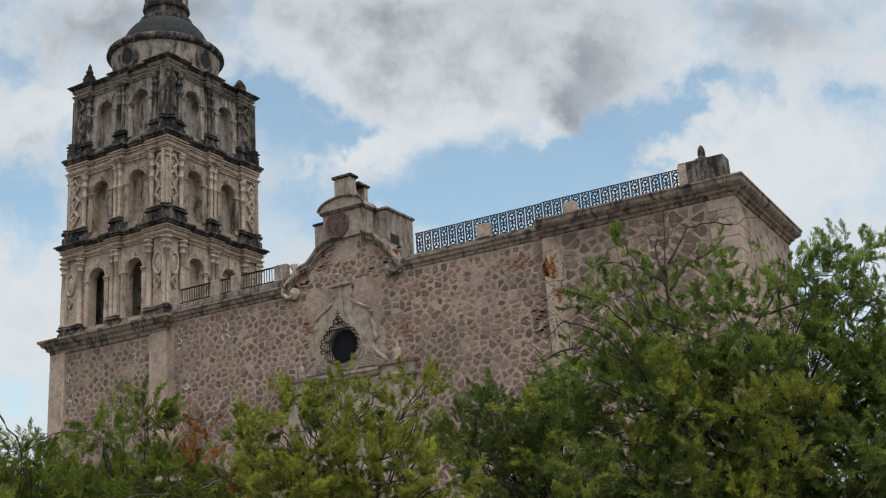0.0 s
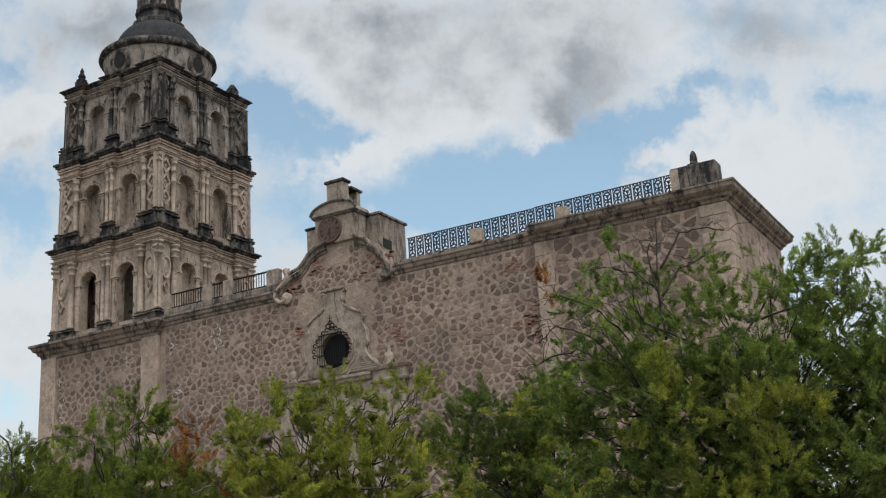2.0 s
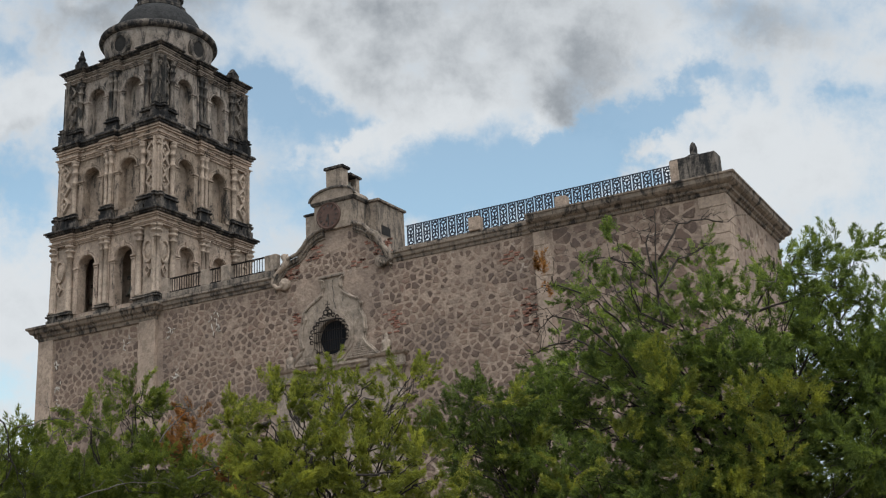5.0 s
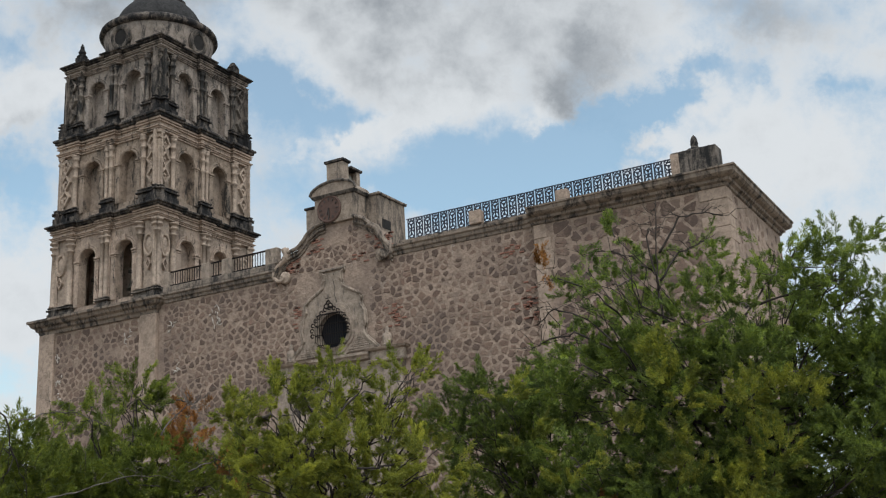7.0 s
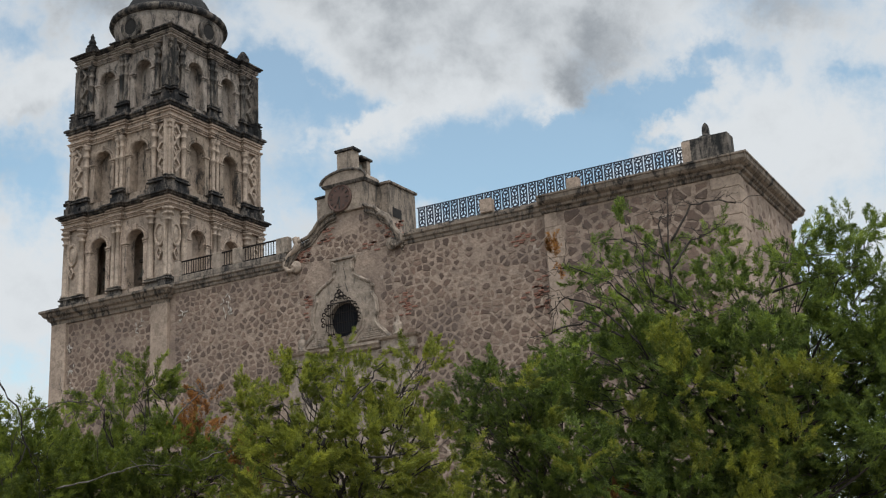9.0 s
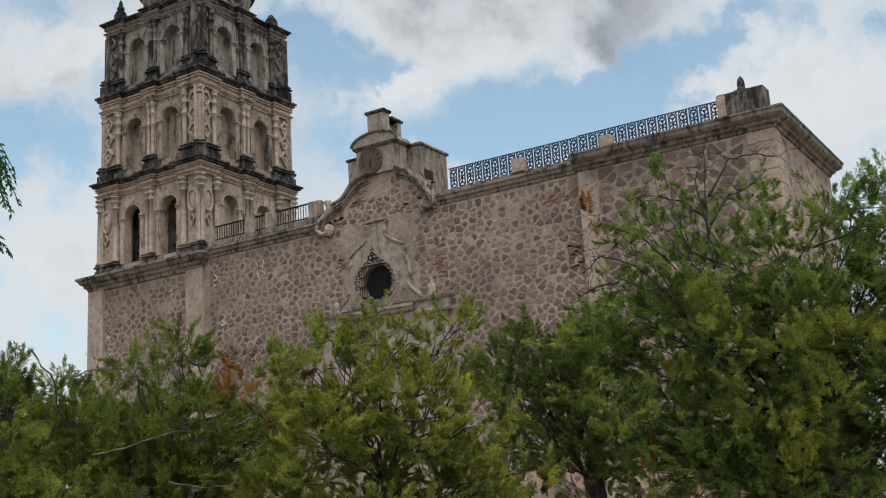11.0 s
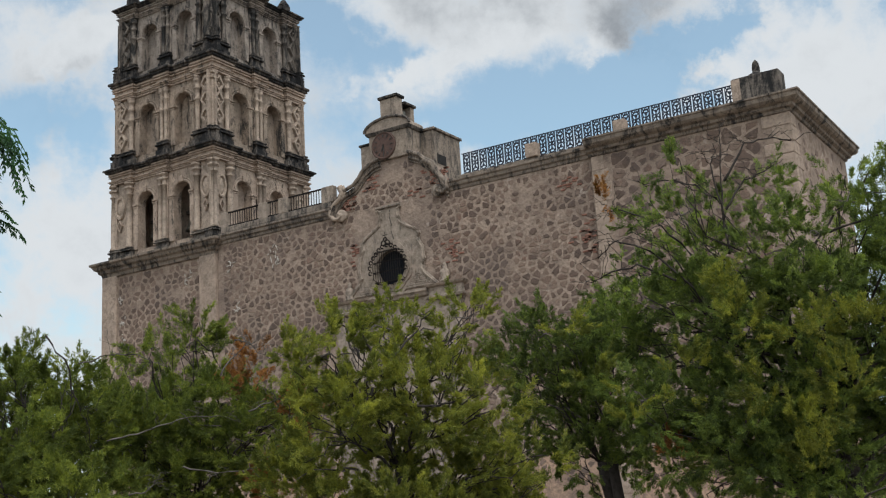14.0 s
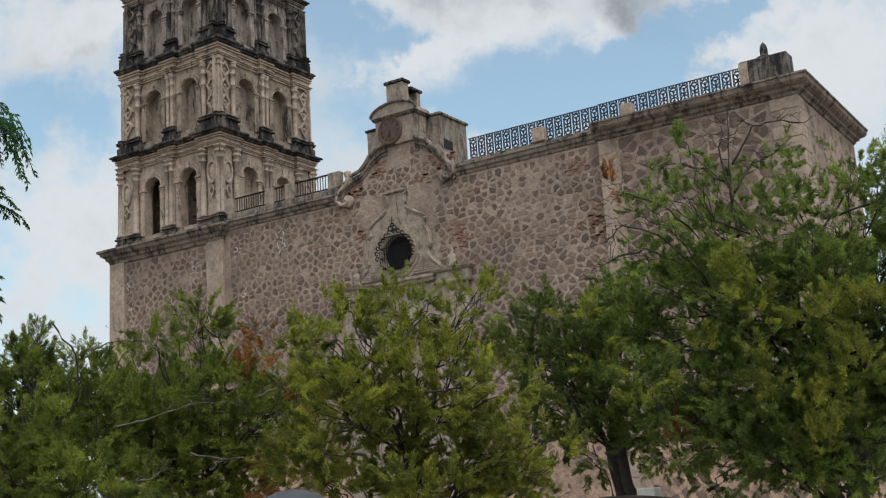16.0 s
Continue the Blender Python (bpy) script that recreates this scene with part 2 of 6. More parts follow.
M_IRON = plain("wrought_iron", (0.010, 0.016, 0.032), 0.6, 0.1)
M_BELL = plain("bronze_bell", (0.09, 0.085, 0.07), 0.5, 0.8)
M_INTERIOR_SHADE = plain("dark_interior_plaster", (0.09, 0.08, 0.075), 0.95)
M_CLOCK = plain("weathered_clock_plate", (0.082, 0.044, 0.033), 0.85, 0.0, 0.5, 5.0)
M_BASKET = plain("rust_black_iron", (0.014, 0.011, 0.010), 0.95, 0.0, 0.4)
M_CLOCKMARK = plain("dark_clock_paint", (0.03, 0.025, 0.022), 0.7)
M_BRICK = plain("old_red_brick", (0.235, 0.115, 0.085), 0.9, 0.0, 0.5, 6.0)
M_ROOF = plain("grey_roof_plaster", (0.22, 0.19, 0.165), 0.95, 0.0, 0.4, 1.0)
# tinted car glass, and the painted darkness inside the round window
M_GLASS_VOID = plain("dark_window_glass", (0.008, 0.010, 0.014), 0.9, 0.0, 0.1)
# darkness of openings that are not cut into the walls, as a colour
M_OPENING_SHADE = plain("dusty_dark_pane", (0.028, 0.026, 0.025), 0.9, 0.0, 0.5, 3.0)
M_LIME = plain("white_lime_splash", (0.42, 0.385, 0.345), 0.95, 0.0, 0.4, 9.0)
M_BARK = plain("grey_brown_bark", (0.048, 0.040, 0.035), 0.95, 0.0, 0.55, 14.0)
M_DEADWOOD = plain("grey_dead_wood", (0.115, 0.10, 0.088), 0.95, 0.0, 0.5, 10.0)


def leaf_material(name, bright_leaf, old, clear=0.58):
    m = Mat(name, 0.6)
    c = m.mix(m.island, bright_leaf, old)
    c = m.mix(m.ramp(m.noise(3.0, 3), 0.42, 0.60, (0, 0.85)), c, tuple(v * 0.55 for v in old))
    c = m.mix(m.ramp(m.noise(2.1, 4, 0.6, 0.4), 0.56, 0.68, (0, 0.7)), c, tuple(min(1.0, v * 1.35) for v in bright_leaf))
    m.l.new(c, m.b.inputs["Base Color"])
    m.b.inputs["Specular IOR Level"].default_value = 0.25
    tr = m.n.new("ShaderNodeBsdfTranslucent")
    m.l.new(m.mix(1.0, c, (1.0, 1.0, 0.5), "MULTIPLY"), tr.inputs[0])
    mx = m.n.new("ShaderNodeMixShader")
    mx.inputs[0].default_value = clear
    m.l.new(m.b.outputs[0], mx.inputs[1])
    m.l.new(tr.outputs[0], mx.inputs[2])
    m.l.new(mx.outputs[0], m.n["Material Output"].inputs[0])
    return m.m


M_LEAF_MID = leaf_material("feathery_green_leaf", (0.26, 0.295, 0.056), (0.108, 0.148, 0.042))
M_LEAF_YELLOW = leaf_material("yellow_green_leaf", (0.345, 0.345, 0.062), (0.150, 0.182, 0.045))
M_LEAF_DARK = leaf_material("deep_green_leaf", (0.185, 0.23, 0.052), (0.074, 0.110, 0.038))
M_LEAF_LARGE = leaf_material("broad_tree_leaf", (0.245, 0.305, 0.070), (0.095, 0.142, 0.050))
M_LEAF_DRY = leaf_material("rust_dry_leaf", (0.40, 0.18, 0.07), (0.25, 0.115, 0.05))
M_LEAF_NEAR = leaf_material("glossy_green_leaf", (0.055, 0.13, 0.05), (0.035, 0.085, 0.04))


def ground_material():
    m = Mat("dusty_ground", 0.95)
    c = m.mix(m.ramp(m.noise(0.15, 6), 0.35, 0.65), (0.28, 0.235, 0.19), (0.20, 0.165, 0.13))
    c = m.mix(m.ramp(m.noise(4, 8, 0.7), 0.4, 0.7, (0, 0.6)), c, (0.15, 0.125, 0.10))
    return m.done(c, m.noise(20, 8), 0.6, 0.02)


M_GROUND = ground_material()


# ---- mesh helpers ----
def part(name, bm, material, parent, label="", smooth=False):
    """Link a bmesh as one mesh object under a thing or a part."""
    me = bpy.data.meshes.new(name)
    bmesh.ops.recalc_face_normals(bm, faces=bm.faces)
    bm.to_mesh(me)
    bm.free()
    me.materials.append(material)
    if smooth:
        me.polygons.foreach_set("use_smooth", [True] * len(me.polygons))
    ob = new(name, me)
    ob.parent = parent
    if label:
        ob["label"] = label
    return ob


def share(name, mesh, parent, m):
    """Another object on a mesh that is already made."""
    ob = new(name, mesh)
    ob.parent = parent
    ob.matrix_basis = m
    return ob


def thing(name, label, category, at=(0, 0, 0), group="", kind=""):
    ob = new(name)
    ob.location = at
    ob.empty_display_size = 0.2
    return tagged(ob, label, category, group, kind)


def box(bm, x0, x1, y0, y1, z0, z1, bevel=0.0):
    vs = [bm.verts.new((x, y, z)) for z in (z0, z1) for x, y in ((x0, y0), (x1, y0), (x1, y1), (x0, y1))]
    fs = [bm.faces.new([vs[i] for i in q]) for q in
          ((3, 2, 1, 0), (4, 5, 6, 7), (0, 1, 5, 4), (1, 2, 6, 5), (2, 3, 7, 6), (3, 0, 4, 7))]
    if bevel:
        edges = list({e for f in fs for e in f.edges})
        bmesh.ops.bevel(bm, geom=edges, offset=bevel, segments=1, affect="EDGES", profile=0.5)
    return vs


def boxed(x0, x1, y0, y1, z0, z1, bevel=0.0):
    bm = bmesh.new()
    box(bm, x0, x1, y0, y1, z0, z1, bevel)
    return bm


def prism(bm, pts, y0, y1):
    """A flat outline of (x, z) points, given depth along y."""
    a = [bm.verts.new((x, y0, z)) for x, z in pts]
    b = [bm.verts.new((x, y1, z)) for x, z in pts]
    bm.faces.new(a)
    bm.faces.new(b[::-1])
    for i in range(len(pts)):
        j = (i + 1) % len(pts)
        bm.faces.new((a[i], b[i], b[j], a[j]))


def sweep(bm, path, profile, closed=False):
    """A moulding: profile of (out, z), swept along a path of (x, y) that has its outside on the right hand."""
    n = len(path)
    rings = []
    for i, (x, y) in enumerate(path):
        dirs = []
        if closed or i > 0:
            p = path[i - 1]
            dirs.append(Vector((x - p[0], y - p[1])).normalized())
        if closed or i < n - 1:
            q = path[(i + 1) % n]
            dirs.append(Vector((q[0] - x, q[1] - y)).normalized())
        outs = [Vector((d.y, -d.x)) for d in dirs]
        o = outs[0] if len(outs) == 1 else (outs[0] + outs[1]) / max(1 + outs[0].dot(outs[1]), 0.2)
        rings.append([bm.verts.new((x + o.x * d, y + o.y * d, z)) for d, z in profile])
    for i in range(n if closed else n - 1):
        a, b = rings[i], rings[(i + 1) % n]
        for k in range(len(profile) - 1):
            bm.faces.new((a[k], b[k], b[k + 1], a[k + 1]))
    if not closed:
        bm.faces.new(rings[0])
        bm.faces.new(rings[-1][::-1])


def lathe(bm, profile, n=24, centre=(0, 0, 0), squeeze=1.0):
    """A turned body from (radius, z)."""
    rings = []
    for r, z in profile:
        rings.append([bm.verts.new((centre[0] + r * math.cos(2 * math.pi * k / n), centre[1] + squeeze * r * math.sin(2 * math.pi * k / n), centre[2] + z)) for k in range(n)])
    for a, b in zip(rings, rings[1:]):
        for k in range(n):
            bm.faces.new((a[k], a[(k + 1) % n], b[(k + 1) % n], b[k]))
    bm.faces.new(rings[0][::-1])
    bm.faces.new(rings[-1])


def tube(bm, pts, radii, n=6):
    rings = []
    for i, p in enumerate(pts):
        d = (Vector(pts[min(i + 1, len(pts) - 1)]) - Vector(pts[max(i - 1, 0)])).normalized()
        s = d.orthogonal().normalized()
        t = d.cross(s)
        rings.append([bm.verts.new(Vector(p) + radii[i] * (math.cos(2 * math.pi * k / n) * s + math.sin(2 * math.pi * k / n) * t)) for k in range(n)])
    for a, b in zip(rings, rings[1:]):
        # match the seam of the two rings
        off = min(range(n), key=lambda o: (a[0].co - b[o].co).length)
        for k in range(n):
            bm.faces.new((a[k], a[(k + 1) % n], b[(k + 1 + off) % n], b[(k + off) % n]))
    bm.faces.new(rings[0][::-1])
    bm.faces.new(rings[-1])


def arch_wall(bm, u0, u1, z0, z1, openings, w_in, w_out, back=None):
    """A wall in the plane y = -w_out, with arched openings (centre, half width, sill, spring); back: a closing plane inside them."""
    cuts = []
    for c, h, sill, spring in openings:
        cuts.append([(c + h * math.cos(math.pi * (1 - k / 14)), spring + h * math.sin(math.pi * k / 14)) for k in range(15)])
    depths = (-w_out, -w_in)
    for y in depths:
        edge = u0
        for (c, h, sill, spring), arc in zip(openings, cuts):
            quads = [((edge, z0), (c - h, z0), (c - h, z1), (edge, z1)), ((c - h, z0), (c + h, z0), (c + h, sill), (c - h, sill))]
            for (ua, za), (ub, zb) in zip(arc, arc[1:]):
                quads.append(((ua, za), (ub, zb), (ub, z1), (ua, z1)))
            for q in quads:
                bm.faces.new([bm.verts.new((u, y, z)) for u, z in q])
            edge = c + h
        bm.faces.new([bm.verts.new((u, y, z)) for u, z in ((edge, z0), (u1, z0), (u1, z1), (edge, z1))])
    for (c, h, sill, spring), arc in zip(openings, cuts):
        loop = [(c - h, sill), *arc, (c + h, sill)]
        for (ua, za), (ub, zb) in zip(loop, loop[1:] + loop[:1]):
            bm.faces.new([bm.verts.new(p) for p in ((ua, -w_out, za), (ub, -w_out, zb), (ub, -w_in, zb), (ua, -w_in, za))])
    for a, b in (((u0, z0), (u1, z0)), ((u1, z0), (u1, z1)), ((u1, z1), (u0, z1)), ((u0, z1), (u0, z0))):
        bm.faces.new([bm.verts.new(p) for p in ((a[0], -w_out, a[1]), (b[0], -w_out, b[1]), (b[0], -w_in, b[1]), (a[0], -w_in, a[1]))])
    if back is not None:
        box(bm, u0 + 0.02, u1 - 0.02, -back, -back + 0.12, z0 + 0.01, z1 - 0.01)


# ---- ground ----
bm = bmesh.new()
box(bm, -1500, 1500, -1500, 1500, -0.5, 0.0)
tagged(part("ground", bm, M_GROUND, None), "dusty pale earth and paving of the square", "ground", kind="structure")

# ---- church nave: long wall in the plane y = 0, end wall in the plane x = 0 ----
NAVE_H, BAY_X, TOWER_X = 13.95, -7.22, -25.95
nave = thing("church_nave", "old church nave of pinkish rubble stone with grey cornices", "church")
OCULUS = (-16.37, 11.33, 0.78)
oct_pts = [(OCULUS[0] + OCULUS[2] * 0.98 * math.cos(a), OCULUS[1] + OCULUS[2] * 0.92 * math.sin(a)) for a in [2 * math.pi * k / 24 for k in range(24)]]


def wall_with_hole(bm, x0, x1, z0, z1, y0, y1, hole):
    """A slab with a round hole through it."""
    for y in (y0, y1):
        rim = [bm.verts.new((x, y, z)) for x, z in hole]
        n = len(hole)
        corner = {k: bm.verts.new((x, y, z)) for k, (x, z) in enumerate(((x1, z1), (x0, z1), (x0, z0), (x1, z0)))}
        for k in range(4):
            i0, i1 = n // 8 + k * n // 4, n // 8 + (k + 1) * n // 4
            ring = [rim[i % n] for i in range(i0, i1 + 1)]
            for a, b in zip(ring[: len(ring) // 2], ring[1: len(ring) // 2 + 1]):
                bm.faces.new((corner[k], b, a))
            mid = ring[len(ring) // 2]
            bm.faces.new((corner[k], corner[(k + 1) % 4], mid))
            for a, b in zip(ring[len(ring) // 2:], ring[len(ring) // 2 + 1:]):
                bm.faces.new((corner[(k + 1) % 4], b, a))
    for i in range(len(hole)):
        j = (i + 1) % len(hole)
        bm.faces.new([bm.verts.new(p) for p in ((hole[i][0], y0, hole[i][1]), (hole[j][0], y0, hole[j][1]), (hole[j][0], y1, hole[j][1]), (hole[i][0], y1, hole[i][1]))])


bm = bmesh.new()
wall_with_hole(bm, -19.5, -13.4, 8.2, NAVE_H, 0.0, 1.1, oct_pts)
part("wall", bm, M_MORTAR, nave, "wall pierced by the round window")
part("wall", boxed(-19.5, -13.4, 0.0, 1.1, 0, 8.2), M_MORTAR, nave)
part("wall", boxed(TOWER_X - 0.2, -19.5, 0.0, 1.1, 0, NAVE_H), M_MORTAR, nave)
nave_wall = part("wall", boxed(-13.4, BAY_X + 0.3, 0.0, 1.1, 0, NAVE_H), M_MORTAR, nave, "rubble stone and lime mortar wall")
bm = bmesh.new()
box(bm, BAY_X, -0.004, -0.16, 1.1, 0, NAVE_H)
bay_wall = part("wall", bm, M_MORTAR, nave, "rubble stone end bay standing slightly proud")
bm = bmesh.new()
box(bm, -1.1, 0.0, 1.1, 7.4, 0, NAVE_H)
end_wall = part("wall", bm, M_MORTAR, nave, "plastered rubble end wall")
bm = bmesh.new()
box(bm, -25.9, -1.1, 6.4, 7.4, 0, NAVE_H)
part("wall", bm, M_MORTAR, nave)
bm = bmesh.new()
box(bm, -25.9, -0.15, 0.15, 7.3, NAVE_H + 0.02, NAVE_H + 0.3)
part("roof", bm, M_ROOF, nave, "flat plastered roof")

# cornices
EAVE = [(0.0, 13.90), (0.07, 13.93), (0.09, 14.02), (0.20, 14.07), (0.22, 14.16), (0.36, 14.22), (0.44, 14.30), (0.46, 14.44), (0.50, 14.46), (0.50, 14.52), (0.0, 14.56), (-0.4, 14.56), (-0.4, 13.96)]
bm = bmesh.new()
sweep(bm, [(BAY_X - 0.1, -0.16), (0.0, -0.16), (0.0, 7.4), (-4.0, 7.4)], EAVE)
part("cornice", bm, M_TRIM, nave, "stepped grey stone cornice with black stains")
LOW = [(0.0, 13.92), (0.06, 13.95), (0.07, 14.05), (0.16, 14.10), (0.18, 14.22), (0.26, 14.27), (0.26, 14.36), (0.0, 14.40), (-0.4, 14.40), (-0.4, 13.96)]
bm = bmesh.new()
sweep(bm, [(-13.6, 0.0), (BAY_X - 0.1, 0.0)], [(d * 0.75, z) for d, z in LOW])
part("cornice", bm, M_TRIM, nave, "low weathered stone cornice")
bm = bmesh.new()
sweep(bm, [(-25.9, 0.0), (-19.2, 0.0)], LOW)
part("cornice", bm, M_STAINED, nave, "banded tan stone cornice")
bm = bmesh.new()
box(bm, -25.6, -19.3, -0.12, 0.25, 14.40, 14.66, 0.03)
part("parapet", bm, M_STAINED, nave, "low stained parapet")
bm = bmesh.new()
box(bm, BAY_X, -0.4, -0.05, 0.4, 14.56, 14.66, 0.02)
part("coping", bm, M_TRIM, nave)
bm = bmesh.new()
box(bm, -13.2, BAY_X - 0.1, -0.02, 0.4, 14.40, 14.50, 0.02)
part("coping", bm, M_TRIM, nave)

# quoins of the end bay: the free corner and the joint with the long wall
random.seed(3)
z, k = 0.0, 0
while z < 13.9:
    h = min(random.uniform(0.42, 0.58), 13.92 - z)
    a, b = (0.95, 0.45) if k % 2 else (0.62, 0.75)
    bm = boxed(-a, 0.03, -0.19, b, z + 0.006, z + h - 0.006, 0.018)
    part("quoin", bm, M_QUOIN, nave)
    z, k = z + h, k + 1
z = 0.0
while z < 13.9:
    h = min(random.uniform(0.45, 0.75), 13.92 - z)
    bm = boxed(BAY_X - 0.02, BAY_X + random.uniform(0.42, 0.7), -0.185, 0.3, z + 0.006, z + h - 0.006, 0.015)
    part("quoin", bm, M_QUOIN, nave)
    z += h

# stucco field, surround and grille of the round window
# half outline of the field, from the cap down: half width, height
half_field = [(0.52, 13.90), (0.52, 13.78), (0.40, 13.70), (0.40, 13.45), (0.50, 13.15), (0.76, 12.98), (1.12, 12.80), (1.38, 12.55), (1.32, 12.25), (1.50, 11.95), (1.55, 11.45), (1.46, 11.08), (1.60, 10.85), (1.85, 10.62), (2.15, 10.34)]
field = [(-16.40 + h, z) for h, z in half_field] + [(-16.40 - h, z) for h, z in reversed(half_field)]


def ring_prism(bm, outer, hole, y0, y1):
    """A slab between an outline and a round hole, as strips by angle."""
    c = Vector(OCULUS[:2])
    m = 72
    ray_out = []
    for k in range(m):
        d = Vector((math.cos(2 * math.pi * k / m), math.sin(2 * math.pi * k / m)))
        best = 0.2
        for i in range(len(outer)):
            p, q = Vector(outer[i]) - c, Vector(outer[(i + 1) % len(outer)]) - c
            e = q - p
            den = d.x * e.y - d.y * e.x
            if abs(den) < 1e-9:
                continue
            r = (p.x * e.y - p.y * e.x) / den
            s = (p.x * d.y - p.y * d.x) / den
            if r > 0 and -1e-6 <= s <= 1 + 1e-6:
                best = max(best, r)
        ray_out.append(c + d * best)
    ray_in = [c + Vector((math.cos(2 * math.pi * k / m), math.sin(2 * math.pi * k / m))) * hole for k in range(m)]
    fo = [bm.verts.new((p.x, y0, p.y)) for p in ray_out]
    fi = [bm.verts.new((p.x, y0, p.y)) for p in ray_in]
    bo = [bm.verts.new((p.x, y1, p.y)) for p in ray_out]
    bi = [bm.verts.new((p.x, y1, p.y)) for p in ray_in]
    for k in range(m):
        j = (k + 1) % m
        bm.faces.new((fo[k], fo[j], fi[j], fi[k]))
        bm.faces.new((fo[k], bo[k], bo[j], fo[j]))
        bm.faces.new((fi[k], fi[j], bi[j], bi[k]))
        bm.faces.new((bo[k], bi[k], bi[j], bo[j]))


def foil(radius, lobe, n=8, m=72):
    """A round outline with n shallow lobes."""
    return [(OCULUS[0] + radius * (1 + lobe * abs(math.sin(n * math.pi * k / m))) * math.cos(2 * math.pi * k / m),
             OCULUS[1] + radius * (1 + lobe * abs(math.sin(n * math.pi * k / m))) * math.sin(2 * math.pi * k / m)) for k in range(m)]


# matt near-black sheet close behind the hole paints the unlit interior
window = part("window", boxed(-17.3, -15.5, 0.10, 0.14, 10.4, 12.3), M_GLASS_VOID, nave, "round church window with its unlit inside painted near black")
bm = bmesh.new()
ring_prism(bm, field, 0.76, -0.045, 0.02)
part("stucco_field", bm, M_STUCCO, window, "smooth pale stucco field with curved edges")
for radius, lobe, hole, out in ((1.10, 0.08, 0.90, 0.07), (0.96, 0.08, 0.80, 0.11), (0.84, 0.07, 0.70, 0.15)):
    bm = bmesh.new()
    ring_prism(bm, foil(radius, lobe), hole, -out, 0.09)
    part("moulding", bm, M_STUCCO, window, "lobed stone moulding")
for side in (field[:15], field[15:]):
    for shift, r in ((0.0, 0.065), (0.10, 0.035)):
        bm = bmesh.new()
        tube(bm, [(p[0] + math.copysign(shift, p[0] + 16.4), -0.06, p[1]) for p in side], [r] * len(side), 6)
        part("edge_moulding", bm, M_STUCCO, window)
crack = [(-16.35, 13.72), (-16.38, 13.45), (-16.30, 13.1), (-16.33, 12.85), (-16.22, 12.5), (-16.25, 12.25)]
bm = bmesh.new()
tube(bm, [(x, -0.046, z) for x, z in crack], [0.016] * len(crack), 5)
part("crack", bm, M_SOOT, window, "dark crack in the stucco")
# projecting iron basket with scrolls along its upper edge
OX, OZ = OCULUS[0], OCULUS[1]
for k in range(13):
    a = -0.66 + k * 0.11
    half = 0.74 * math.sqrt(max(0.3, 1 - (abs(a) / 0.80) ** 4))
    bm = bmesh.new()
    tube(bm, [(OX + a, -0.14, OZ - half), (OX + a, -0.42, OZ - half * 0.85), (OX + a, -0.46, OZ), (OX + a, -0.42, OZ + half * 0.88), (OX + a, -0.14, OZ + half)], [0.015] * 5, 5)
    part("grille_bar", bm, M_BASKET, window)
for zz in (-0.62, -0.2, 0.2, 0.62):
    half = 0.70 * math.sqrt(1 - (abs(zz) / 0.9) ** 4)
    bm = bmesh.new()
    tube(bm, [(OX - half, -0.14, OZ + zz), (OX - half * 0.95, -0.43, OZ + zz), (OX + half * 0.95, -0.43, OZ + zz), (OX + half, -0.14, OZ + zz)], [0.020] * 4, 5)
    part("grille_hoop", bm, M_BASKET, window)
for k in range(15):
    a = math.pi * (-0.06 + 1.12 * k / 14)
    rr = 0.78 + 0.10 * abs(math.cos(2 * a))
    bm = bmesh.new()
    tube(bm, [(OX + rr * math.cos(a) + 0.075 * math.cos(b), -0.36, OZ + rr * math.sin(a) + 0.075 * math.sin(b)) for b in [0.6 * q for q in range(10)]], [0.028] * 10, 5)
    part("grille_scroll", bm, M_BASKET, window)
for dx, dz, r in ((-0.10, 0.98, 0.10), (0.10, 0.98, 0.10), (0.0, 1.12, 0.08)):
    bm = bmesh.new()
    tube(bm, [(OX - 0.05 + dx + r * math.cos(b), -0.36, OZ + dz + r * math.sin(b)) for b in [0.63 * q for q in range(11)]], [0.030] * 11, 5)
    part("grille_scroll", bm, M_BASKET, window)
bm = bmesh.new()
tube(bm, [(OX - 0.05, -0.36, OZ + 0.8), (OX - 0.05, -0.36, OZ + 1.45)], [0.022, 0.012], 5)
tube(bm, [(OX - 0.17, -0.36, OZ + 1.30), (OX + 0.07, -0.36, OZ + 1.30)], [0.016, 0.016], 5)
part("grille_crest", bm, M_BASKET, window, "small iron cross crest")
# pale brick courses under the window
random.seed(12)
for row in range(9):
    z, x = 10.36 + row * 0.085, -18.3 + (row % 2) * 0.14 + row * 0.12
    while x < -14.5 - row * 0.12:
        w = random.uniform(0.22, 0.30)
        if math.hypot(x + w / 2 - OCULUS[0], z - OCULUS[1]) > 1.12:
            part("brick", boxed(x, x + w - 0.015, -0.075 - random.uniform(0, 0.012), -0.02, z, z + 0.07, 0.008), M_STUCCO, nave)
        x += w
part("field_cap", boxed(-17.02, -15.78, -0.14, 0.0, 13.83, 13.92, 0.02), M_STAINED, nave)
